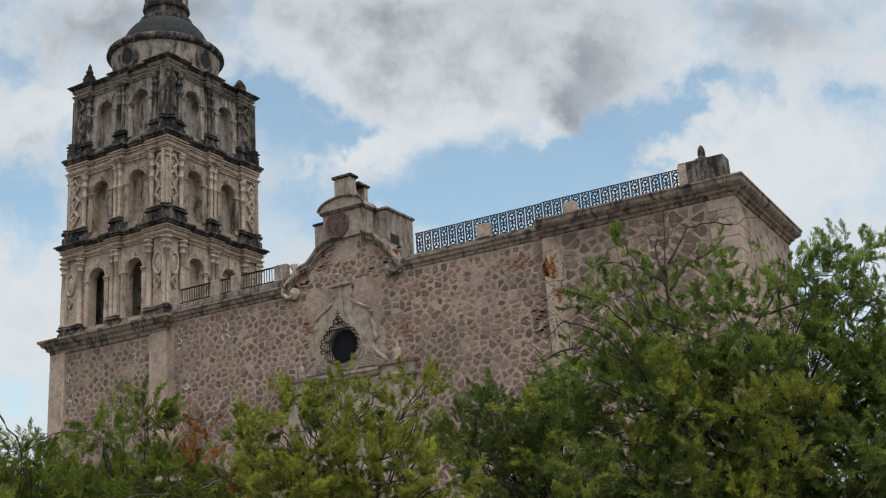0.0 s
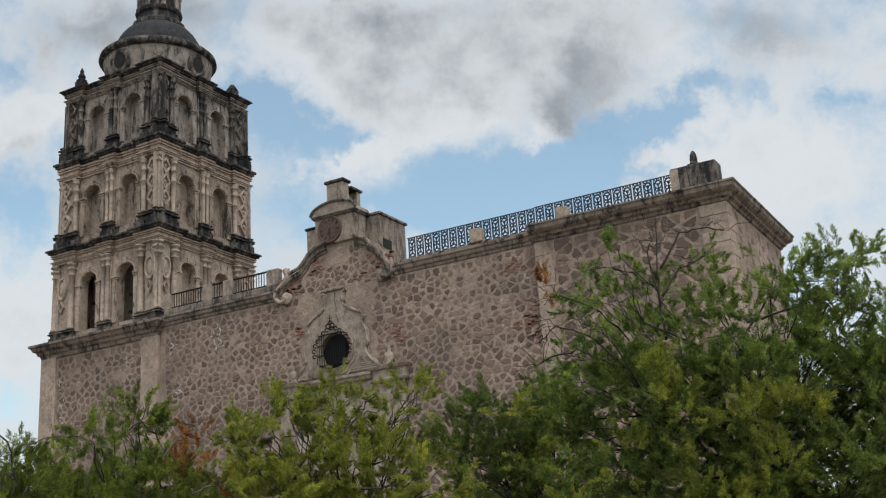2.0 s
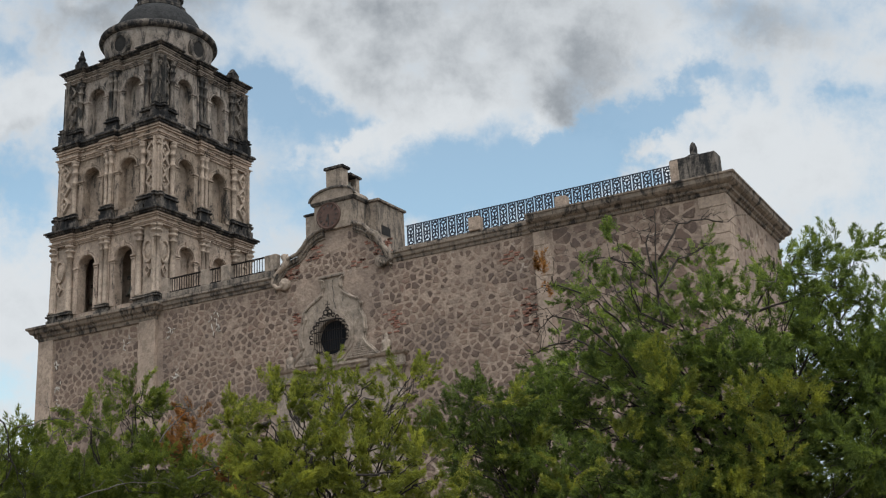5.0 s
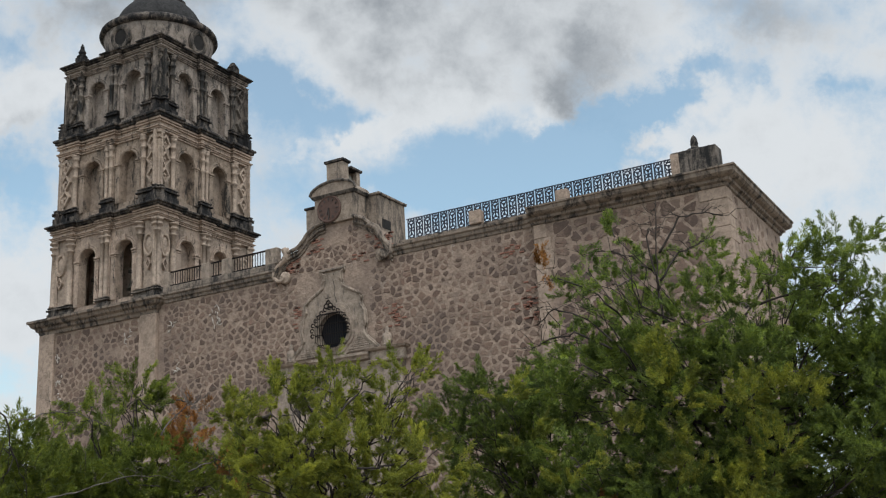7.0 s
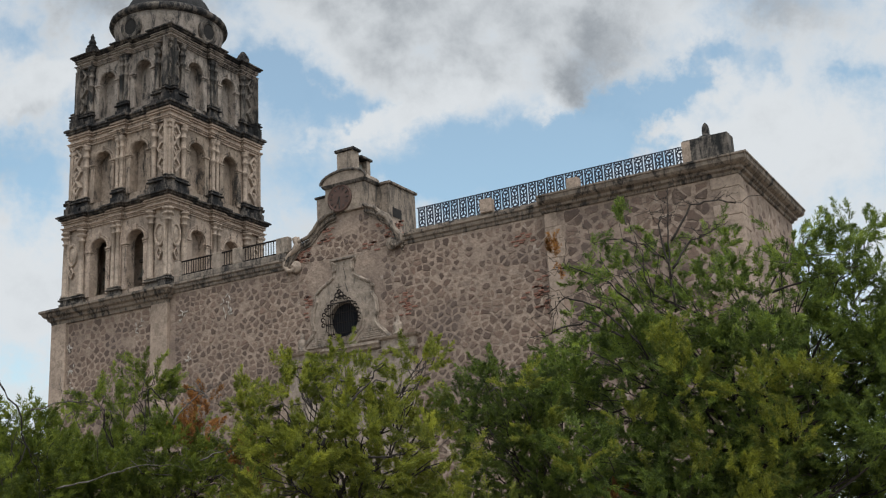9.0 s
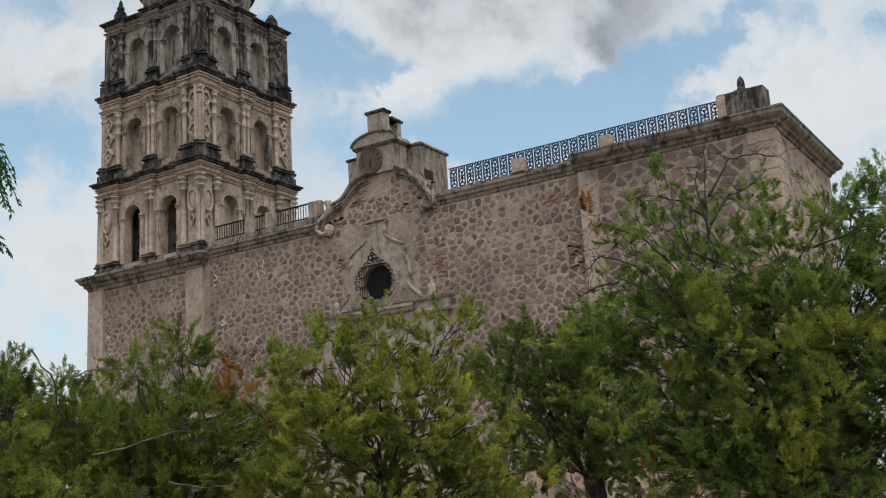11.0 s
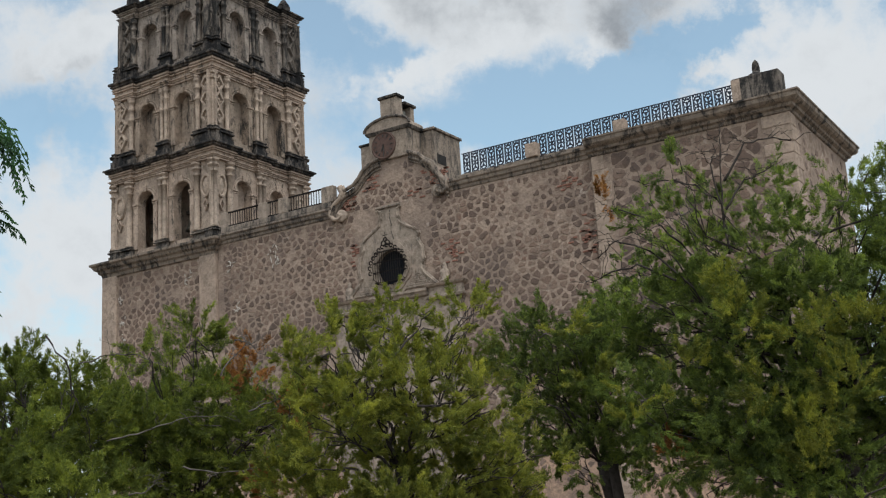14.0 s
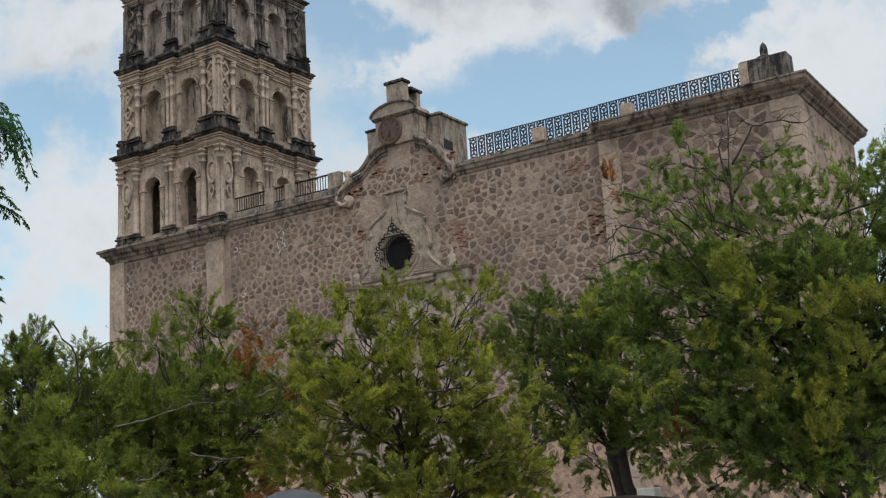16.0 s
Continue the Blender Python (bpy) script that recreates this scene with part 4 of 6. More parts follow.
def make_tier(z0, z1, half, sill, spring, mat, dark, kind, closed, carved=None):
    """One belfry stage: four arched walls with their piers, shared meshes turned about the axis. z1: top of the walls."""
    wall_h = half - 0.22
    carved = carved or mat
    first = None
    for turn in range(4):
        rot = Matrix.Rotation(turn * math.pi / 2, 4, "Z")
        if turn in (0, 1):
            open_front = turn == 0 and not closed
            bm = bmesh.new()
            arch_wall(bm, -wall_h, wall_h, z0, z1, [(-1.22, 0.53, sill, spring), (1.20, 0.53, sill, spring)], wall_h - 0.45, wall_h, wall_h - (1.5 if open_front else 0.41))
            wall = part("tier_wall", bm, mat, tower, "belfry wall with two round arches")
        else:
            wall = share("tier_wall", first[1], tower, Matrix.Identity(4))
        if turn == 0:
            protos = []
            for u in (-1.22, 1.20):
                bm = bmesh.new()
                for rr, y in ((0.60, 0.03), (0.70, 0.0)):
                    tube(bm, [(u + rr * math.cos(math.pi * k / 14), -wall_h - y, spring + rr * math.sin(math.pi * k / 14)) for k in range(15)], [0.05] * 15, 6)
                box(bm, u - 0.10, u + 0.10, -wall_h - 0.13, -wall_h, spring + 0.50, spring + 0.80, 0.02)
                protos.append(("archivolt", bm, mat))
                for s in (-1, 1):
                    a, b = sorted((u + s * 0.53, u + s * 0.80))
                    bm = boxed(a, b, -wall_h - 0.08, -wall_h, sill, spring - 0.1, 0.015)
                    box(bm, a - 0.05, b + 0.05, -wall_h - 0.14, -wall_h + 0.1, spring - 0.1, spring, 0.02)
                    box(bm, a - 0.03, b + 0.03, -wall_h - 0.11, -wall_h + 0.05, spring - 0.2, spring - 0.14, 0.01)
                    protos.append(("impost_pilaster", bm, mat))
            ped = 0.62 if kind == "column" else 0.80
            for u, w in ((0.0, 0.30), (-2.26, 0.17), (2.26, 0.17), (-3.0, 0.44), (3.0, 0.44)):
                bm = boxed(u - w - 0.13, u + w + 0.13, -half - 0.05, -wall_h, z0, z0 + ped * 0.45, 0.02)
                box(bm, u - w - 0.07, u + w + 0.07, -half + 0.02, -wall_h, z0 + ped * 0.45, z0 + ped * 0.72, 0.01)
                box(bm, u - w - 0.15, u + w + 0.15, -half - 0.10, -wall_h, z0 + ped * 0.72, z0 + ped * 0.82, 0.02)
                box(bm, u - w - 0.06, u + w + 0.06, -half - 0.02, -wall_h, z0 + ped * 0.82, z0 + ped * 0.92, 0.02)
                box(bm, u - w - 0.10, u + w + 0.10, -half - 0.05, -wall_h, z0 + ped * 0.92, z0 + ped, 0.02)
                protos.append(("pedestal", bm, dark))
            bm = bmesh.new()
            box(bm, -0.30, 0.30, -wall_h - 0.07, -wall_h, z0 + ped, z1, 0.01)
            protos.append(("pier_backing", bm, mat))
            for u in (-0.14, 0.14):
                bm = bmesh.new()
                estipite(bm, u, -wall_h - 0.12, z0 + ped, z1 - 0.08, 0.115, kind if kind != "column" else "column")
                protos.append(("shaft", bm, carved))
            for s in (-1, 1):
                bm = bmesh.new()
                estipite(bm, s * 2.26, -wall_h - 0.12, z0 + ped, z1 - 0.08, 0.15, "column" if kind == "column" else kind)
                protos.append(("shaft", bm, carved))
                bm = boxed(s * 3.0 - 0.50, s * 3.0 + 0.50 - (0.12 if s > 0 else 0) , -half + 0.13, -wall_h, z0 + ped, z1, 0.015)
                zc = (z0 + ped + z1) / 2
                protos.append(("panel", bm, carved))
                if kind == "column":
                    bm = bmesh.new()
                    oval_boss(bm, s * 2.86, zc + 0.40, 0.32, 0.60, -half + 0.13)
                    protos.append(("carved_medallion", bm, carved))
                    bm = bmesh.new()
                    lozenge(bm, s * 2.86, zc - 0.52, 0.18, 0.32, -half + 0.13, 0.14)
                    protos.append(("carved_drop", bm, mat))
                else:
                    for dz in (-0.78, 0.02, 0.82):
                        bm = bmesh.new()
                        lozenge(bm, s * 2.86, zc + dz, 0.34, 0.46, -half + 0.13, 0.15)
                        protos.append(("carved_lozenge", bm, carved))
                if kind == "column":
                    bm = bmesh.new()
                    estipite(bm, s * 3.34, -half + 0.10, z0 + ped, z1 - 0.08, 0.15, kind)
                    protos.append(("shaft", bm, carved))
            made = [part(nm, b, m, wall, smooth=nm == "shaft") for nm, b, m in protos]
        else:
            for o in made:
                share(o.name.split(".")[0], o.data, wall, Matrix.Identity(4))
        wall.matrix_basis = rot
        first = first or [wall.data, None]
        if turn == 1:
            first[1] = wall.data
    for sx, sy in ((1, -1), (-1, -1), (1, 1), (-1, 1)):
        xs, ys = sorted((sx * (half - 0.55), sx * (half + 0.06))), sorted((sy * (half - 0.55), sy * (half + 0.06)))
        part("corner_pedestal", boxed(*xs, *ys, z0, z0 + 0.58, 0.04), dark, tower)
        bm = bmesh.new()
        a, b = sorted((sx * (half - 0.36), sx * (half - 0.02))), sorted((sy * (half - 0.36), sy * (half - 0.02)))
        box(bm, *a, *b, z0 + 0.5, z1 - 0.02, 0.03)
        a, b = sorted((sx * (half - 0.36), sx * (half + 0.05))), sorted((sy * (half - 0.36), sy * (half + 0.05)))
        box(bm, *a, *b, z1 - 0.42, z1 - 0.30, 0.02)
        box(bm, *a, *b, z1 - 0.16, z1 - 0.02, 0.03)
        part("corner_shaft", bm, carved, tower, "square corner shaft with a banded capital")
    # slab closing the stage; the gloom of the belfry is put into its colour
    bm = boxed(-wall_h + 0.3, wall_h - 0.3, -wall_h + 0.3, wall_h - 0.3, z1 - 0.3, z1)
    part("floor_slab", bm, M_INTERIOR_SHADE, tower)


def entablature(z0, z1, half, out, mat, topmat):
    h = z1 - z0
    path = ressaut_path(half - 0.20, 0.20, [(-2.05, -0.40), (0.40, 2.05)])
    bm = bmesh.new()
    sweep(bm, path, [(-0.25, z0), (0.05, z0), (0.05, z0 + h * 0.07), (0.02, z0 + h * 0.075), (0.02, z0 + h * 0.10), (0.08, z0 + h * 0.11), (0.08, z0 + h * 0.17), (0.14, z0 + h * 0.19), (0.14, z0 + h * 0.235), (0.02, z0 + h * 0.24), (0.02, z0 + h * 0.44), (0.11, z0 + h * 0.46), (0.11, z0 + h * 0.51), (0.04, z0 + h * 0.52), (0.04, z0 + h * 0.56), (0.13, z0 + h * 0.58), (0.13, z0 + h * 0.64), (0.09, z0 + h * 0.66), (0.10, z0 + h * 0.70)], True)
    part("entablature", bm, mat, tower, "stepped stone entablature breaking forward over the piers")
    bm = bmesh.new()
    sweep(bm, path, [(-0.2, z0 + h * 0.69), (0.11, z0 + h * 0.695), (out * 0.72, z0 + h * 0.74), (out * 0.72, z0 + h * 0.79), (out * 0.62, z0 + h * 0.81), (out, z0 + h * 0.86), (out, z0 + h * 0.95), (out * 0.8, z1), (-0.3, z1 + 0.03)], True)
    box(bm, -half + 0.25, half - 0.25, -half + 0.25, half - 0.25, z1 - 0.1, z1 + 0.035)
    part("cornice", bm, topmat, tower, "black-stained cornice top")


make_tier(14.30, 18.25, 3.42, 14.75, 17.02, M_TOWER, M_GRIME, "column", False, M_CARVED)
entablature(18.22, 19.02, 3.42, 0.32, M_TOWER, M_SOOT)
make_tier(19.02, 22.62, 3.32, 19.50, 21.50, M_TIER, M_SOOT, "estipite", True, M_CARVED)
entablature(22.58, 23.58, 3.32, 0.27, M_TOWER, M_SOOT)
make_tier(23.58, 26.92, 3.18, 23.95, 25.80, M_SMOKED, M_SOOT, "estipite", True, M_GRIME)
entablature(26.90, 27.62, 3.18, 0.30, M_SMOKED, M_SOOT)

for sx, sy in ((-2.45, -2.95), (2.95, 2.45), (-2.95, 2.45)):
    bm = boxed(sx - 0.26, sx + 0.26, sy - 0.26, sy + 0.26, 27.6, 28.05, 0.05)
    lathe(bm, [(0.26, 28.05), (0.28, 28.12), (0.14, 28.2), (0.20, 28.35), (0.10, 28.55), (0.11, 28.65), (0.02, 28.85)] if sx < 0 else [(0.3, 28.05), (0.24, 28.15), (0.14, 28.3), (0.1, 28.36)], 12, (sx, sy, 0))
    part("roof_finial", bm, M_SOOT, tower, "dark stone finial")

drum = None
bm = bmesh.new()
lathe(bm, [(2.55, 27.6), (2.55, 27.9), (2.66, 28.4), (2.74, 28.9), (2.82, 29.3)], 56)
drum = part("drum", bm, M_SMOKED, tower, "flaring round drum with round windows", True)
bm = bmesh.new()
lathe(bm, [(2.7, 29.25), (2.96, 29.33), (3.04, 29.45), (3.0, 29.62), (2.86, 29.74), (2.3, 29.84)], 56)
part("drum_cornice", bm, M_SOOT, drum, smooth=True)
bm = bmesh.new()
lathe(bm, [(2.55, 28.0), (2.72, 28.05), (2.72, 28.12), (2.6, 28.18)], 56)
part("drum_band", bm, M_STAINED, drum, smooth=True)
for k in range(4):
    m = Matrix.Rotation(k * math.pi / 2, 4, "Z") @ Matrix.Translation((0, -2.70, 28.62)) @ Matrix.Rotation(radians(97), 4, "X")
    bm = bmesh.new()
    lathe(bm, [(0.66, -0.1), (0.66, 0.05), (0.60, 0.10), (0.52, 0.07), (0.46, 0.09), (0.40, 0.06), (0.38, -0.1)], 24)
    bmesh.ops.transform(bm, matrix=m, verts=bm.verts)
    eye_ring = part("round_window", bm, M_GRIME, drum, "round moulded window in the drum", True)
    # the drum is solid here: a dark disc paints the depth of the window
    bm = bmesh.new()
    lathe(bm, [(0.01, 0.02), (0.41, 0.02), (0.41, 0.045), (0.01, 0.045)], 24)
    bmesh.ops.transform(bm, matrix=m, verts=bm.verts)
    part("window_pane", bm, M_OPENING_SHADE, eye_ring, "dark disc painted as the unlit opening")
bm = bmesh.new()
lathe(bm, [(2.34, 29.8)] + [(2.26 * math.cos(a) ** 0.9 + 0.02, 29.8 + 1.98 * math.sin(a)) for a in [radians(q) for q in range(4, 66, 5)]] + [(0.9, 31.75)], 48)
part("dome", bm, M_DOME, tower, "smooth dark plaster dome", True)
bm = bmesh.new()
lathe(bm, [(1.26, 31.35), (1.40, 31.46), (1.40, 31.64), (1.26, 31.74), (1.18, 31.84), (1.12, 32.15), (1.22, 32.25), (1.24, 32.4), (1.05, 32.52), (1.0, 33.5), (1.12, 33.6), (1.15, 33.75), (0.9, 33.85)], 16)
part("lantern", bm, M_SOOT, tower, "octagonal dark stone lantern on the dome")
for k in range(8):
    a = k * math.pi / 4 + 0.2
    bm = bmesh.new()
    lathe(bm, [(0.17, 32.45), (0.17, 32.55), (0.12, 32.62), (0.13, 33.35), (0.18, 33.5), (0.18, 33.6)], 8, (1.05 * math.cos(a), 1.05 * math.sin(a), 0))
    part("lantern_column", bm, M_STAINED, tower, smooth=True)
bm = bmesh.new()
lathe(bm, [(0.95, 33.8), (0.85, 34.2), (0.55, 34.55), (0.2, 34.75), (0.12, 35.0), (0.2, 35.15), (0.05, 35.4)], 20)
part("lantern_cap", bm, M_DOME, tower, smooth=True)

# bells in the chamber behind the front arches; its shade is helped by the dark slab
for u in (-1.22, 1.20):
    bell = thing("bell", "dark bronze church bell hanging in the belfry arch", "bell", (-29.63 + u, 3.54 - 2.40, 15.75), "belfry bells")
    bm = bmesh.new()
    lathe(bm, [(0.44, -0.45), (0.40, -0.38), (0.30, -0.1), (0.24, 0.2), (0.20, 0.36), (0.05, 0.44)], 20)
    part("bell_body", bm, M_BELL, bell, smooth=True)
    part("yoke", boxed(-0.5, 0.5, -0.08, 0.08, 0.42, 0.58, 0.02), M_BARK, bell, "dark wooden yoke")

# ---- trees ----
def leaves(name, lobes, material, parent, per_m2, plume, leaf_len, leaf_wid, seed, rise=0.6, sprays=10, k=22, thin_above=99.0):
    """A crown: plumes of fine leaflets spread through the lobes, pointing outwards and up."""
    rng = np.random.default_rng(seed)

    def unit(v):
        return v / (np.linalg.norm(v, axis=-1, keepdims=True) + 1e-9)

    roots, outs = [], []
    for x, y, z, r in lobes:
        n = int(per_m2 * r * r * (0.6 if z > thin_above else 1.0)) + 6
        # tufts on the outside of the lobe, with gaps between them
        m = max(3, int(r * r * 46))
        way_out = unit(rng.normal(size=(m, 3)) + np.array([0, 0, 0.25]))
        tuft = np.array([x, y, z]) + way_out * (r * (0.15 + 0.82 * rng.random(m) ** 0.6))[:, None]
        size = np.minimum(r * 0.7, 0.15 + 0.14 * rng.random(m))
        pick = rng.integers(0, m, n)
        d = unit(rng.normal(size=(n, 3)) + way_out[pick] * 0.7)
        roots.append(tuft[pick] + d * (size[pick] * rng.random(n) ** 0.5)[:, None])
        outs.append(unit(d + way_out[pick] * 0.6))
    p, d = np.concatenate(roots), np.concatenate(outs)
    n = len(p)
    axis = unit(d * 0.75 + np.array([0, 0, rise]) + rng.normal(size=(n, 3)) * 0.28)
    ln = plume * (0.5 + 0.8 * rng.random(n))
    # sprays along each plume
    s = np.linspace(0.0, 0.85, sprays)[None, :] * np.ones((n, 1)) + rng.random((n, sprays)) * 0.08
    side = unit(np.cross(axis[:, None], rng.normal(size=(n, sprays, 3))))
    root = p[:, None] + axis[:, None] * (s * ln[:, None])[..., None]
    way = unit(axis[:, None] * 0.9 + side * (0.55 - 0.35 * s)[..., None] + rng.normal(size=(n, sprays, 3)) * 0.12)
    slen = (0.42 * ln[:, None] * (1.1 - 0.6 * s))[..., None, None]
    # leaflets along each spray
    q = ((np.arange(k) + 0.3) / k)[None, None, :, None]
    base_at = root[:, :, None] + way[:, :, None] * slen * q
    around = unit(np.cross(way[:, :, None], rng.normal(size=(n, sprays, k, 3))))
    leaf = unit(way[:, :, None] * 0.8 + around * 0.65)
    wide = unit(np.cross(leaf, rng.normal(size=(n, sprays, k, 3))))
    big = 0.7 + 0.6 * rng.random((n, sprays, k, 1))
    tip = base_at + leaf * leaf_len * big
    mid = base_at + leaf * leaf_len * 0.25 * big
    co = np.stack([mid - wide * leaf_wid * 0.5, mid + wide * leaf_wid * 0.5, tip], axis=3).reshape(-1, 3)
    me = bpy.data.meshes.new(name)
    m = len(co)
    me.vertices.add(m)
    me.vertices.foreach_set("co", co.astype(np.float32).ravel())
    me.loops.add(m)
    me.loops.foreach_set("vertex_index", np.arange(m, dtype=np.int32))
    me.polygons.add(m // 3)
    me.polygons.foreach_set("loop_start", np.arange(0, m, 3, dtype=np.int32))
    me.update(calc_edges=True)
    me.materials.append(material)
    ob = new(name, me)
    ob.parent = parent
    ob.matrix_parent_inverse = parent.matrix_basis.inverted()
    return ob


def limb(bm, a, b, r0, r1, rng, sag=0.12, steps=7):
    a, b = Vector(a), Vector(b)
    ln = (b - a).length
    mid = [a.lerp(b, k / steps) + Vector((rng.uniform(-1, 1), rng.uniform(-1, 1), rng.uniform(-0.6, 1))) * ln * sag * 0.5 * math.sin(math.pi * k / steps) for k in range(steps + 1)]
    tube(bm, mid, [r0 + (r1 - r0) * k / steps for k in range(steps + 1)], 6)
    return mid


def wood(name, bm, mat, tree, label=""):
    bmesh.ops.translate(bm, verts=bm.verts, vec=-tree.location)
    return part(name, bm, mat, tree, label, True)


def tree(label, lobes, material, stems, height, seed, per_m2, spray, leaf_len, leaf_wid, trunk_r=0.13, twigs=26, dead=0, group="garden trees", rise=0.75, sprays=10, k=22, thin_above=99.0):
    rng = random.Random(seed)
    cx, cy = stems[0]
    t = thing("tree", label, "tree", (cx, cy, 0), group)
    bpy.context.view_layer.update()
    forks = []
    for i, (sx, sy) in enumerate(stems):
        bm = bmesh.new()
        top = (sx + rng.uniform(-0.3, 0.3), sy + rng.uniform(-0.3, 0.3), height)
        forks.append(limb(bm, (sx, sy, -0.05), top, trunk_r, trunk_r * 0.7, rng, 0.10))
        wood("trunk", bm, M_BARK, t, "grey-brown trunk")
    for i, (x, y, z, r) in enumerate(lobes):
        spine = min(forks, key=lambda s: (Vector(s[-1]) - Vector((x, y, z))).length)
        start = spine[-1] if z > height + 0.2 else spine[rng.randint(3, 6)]
        bm = bmesh.new()
        pts = limb(bm, start, (x, y, z - r * 0.2), trunk_r * 0.20, 0.006, rng, 0.2)
        for _ in range(5):
            q = pts[rng.randint(3, 7)]
            e = Vector((x, y, z)) + Vector((rng.gauss(0, 1), rng.gauss(0, 1), rng.gauss(0, 1))).normalized() * r * rng.uniform(0.7, 1.1)
            limb(bm, q, e, 0.010, 0.004, rng, 0.25, 5)
        wood("branch", bm, M_BARK, t)
    if dead:
        for _ in range(dead):
            x, y, z, r = rng.choice(lobes)
            s = Vector((x, y, z)) + Vector((rng.gauss(0, 0.4), rng.gauss(0, 0.4), rng.gauss(0, 0.3))) * r
            e = s + Vector((rng.gauss(0, 1), rng.gauss(0, 1), rng.uniform(-0.2, 0.9))).normalized() * r * rng.uniform(1.0, 1.9)
            bm = bmesh.new()
            limb(bm, s, e, 0.014, 0.004, rng, 0.3, 6)
            wood("dead_branch", bm, M_DEADWOOD, t, "bare grey twig")
    crown = leaves("crown", lobes, material, t, per_m2, spray, leaf_len, leaf_wid, seed, rise, sprays, k, thin_above)
    crown["kind"] = "stuff"
    crown["label"] = "feathery crown of fine leaves"
    return t

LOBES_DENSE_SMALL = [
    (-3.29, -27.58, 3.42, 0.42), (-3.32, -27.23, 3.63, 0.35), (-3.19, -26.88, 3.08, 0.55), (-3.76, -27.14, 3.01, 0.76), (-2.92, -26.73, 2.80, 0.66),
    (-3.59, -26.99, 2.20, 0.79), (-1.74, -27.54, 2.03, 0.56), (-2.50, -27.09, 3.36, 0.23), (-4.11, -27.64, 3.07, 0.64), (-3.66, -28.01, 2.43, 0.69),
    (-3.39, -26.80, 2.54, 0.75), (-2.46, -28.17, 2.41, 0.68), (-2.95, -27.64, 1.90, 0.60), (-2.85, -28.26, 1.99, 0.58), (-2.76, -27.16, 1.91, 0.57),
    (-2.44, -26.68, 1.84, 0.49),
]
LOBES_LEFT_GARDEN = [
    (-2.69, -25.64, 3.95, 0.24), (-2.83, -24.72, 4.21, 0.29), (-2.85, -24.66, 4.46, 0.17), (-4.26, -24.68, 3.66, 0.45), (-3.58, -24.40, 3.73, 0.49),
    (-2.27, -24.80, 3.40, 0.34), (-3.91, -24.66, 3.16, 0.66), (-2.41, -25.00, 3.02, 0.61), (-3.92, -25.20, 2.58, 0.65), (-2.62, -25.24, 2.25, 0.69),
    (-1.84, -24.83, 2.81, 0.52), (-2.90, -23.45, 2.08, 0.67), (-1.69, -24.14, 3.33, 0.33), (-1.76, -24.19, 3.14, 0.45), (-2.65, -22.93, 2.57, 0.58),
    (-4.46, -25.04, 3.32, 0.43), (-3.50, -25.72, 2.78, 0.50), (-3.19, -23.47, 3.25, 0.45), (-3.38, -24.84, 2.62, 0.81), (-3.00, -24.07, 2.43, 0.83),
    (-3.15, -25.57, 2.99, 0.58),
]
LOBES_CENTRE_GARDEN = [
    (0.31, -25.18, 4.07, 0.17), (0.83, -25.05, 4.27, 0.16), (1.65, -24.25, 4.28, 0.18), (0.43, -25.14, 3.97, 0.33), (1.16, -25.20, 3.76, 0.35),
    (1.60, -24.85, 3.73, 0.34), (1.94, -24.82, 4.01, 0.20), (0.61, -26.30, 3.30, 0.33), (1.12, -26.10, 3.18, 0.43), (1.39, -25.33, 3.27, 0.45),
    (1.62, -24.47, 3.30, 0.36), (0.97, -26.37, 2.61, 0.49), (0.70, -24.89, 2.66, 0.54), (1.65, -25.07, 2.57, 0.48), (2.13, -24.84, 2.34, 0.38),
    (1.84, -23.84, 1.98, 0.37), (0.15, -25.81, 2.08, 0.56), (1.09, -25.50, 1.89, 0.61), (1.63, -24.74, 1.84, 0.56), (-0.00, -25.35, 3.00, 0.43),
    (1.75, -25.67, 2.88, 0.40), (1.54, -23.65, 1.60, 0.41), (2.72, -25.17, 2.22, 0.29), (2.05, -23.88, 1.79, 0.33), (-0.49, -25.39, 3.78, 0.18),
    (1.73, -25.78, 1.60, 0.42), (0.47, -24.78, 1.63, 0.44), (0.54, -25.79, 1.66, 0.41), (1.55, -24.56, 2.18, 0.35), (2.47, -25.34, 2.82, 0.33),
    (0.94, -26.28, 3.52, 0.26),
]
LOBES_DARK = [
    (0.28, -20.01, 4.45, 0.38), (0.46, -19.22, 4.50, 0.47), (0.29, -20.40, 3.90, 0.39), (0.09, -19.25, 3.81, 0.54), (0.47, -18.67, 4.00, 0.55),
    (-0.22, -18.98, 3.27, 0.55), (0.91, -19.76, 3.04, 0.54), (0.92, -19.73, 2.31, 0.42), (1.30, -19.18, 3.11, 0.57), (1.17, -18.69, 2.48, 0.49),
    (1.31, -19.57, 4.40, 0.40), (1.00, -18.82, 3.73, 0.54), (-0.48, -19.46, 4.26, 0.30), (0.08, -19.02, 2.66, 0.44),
]
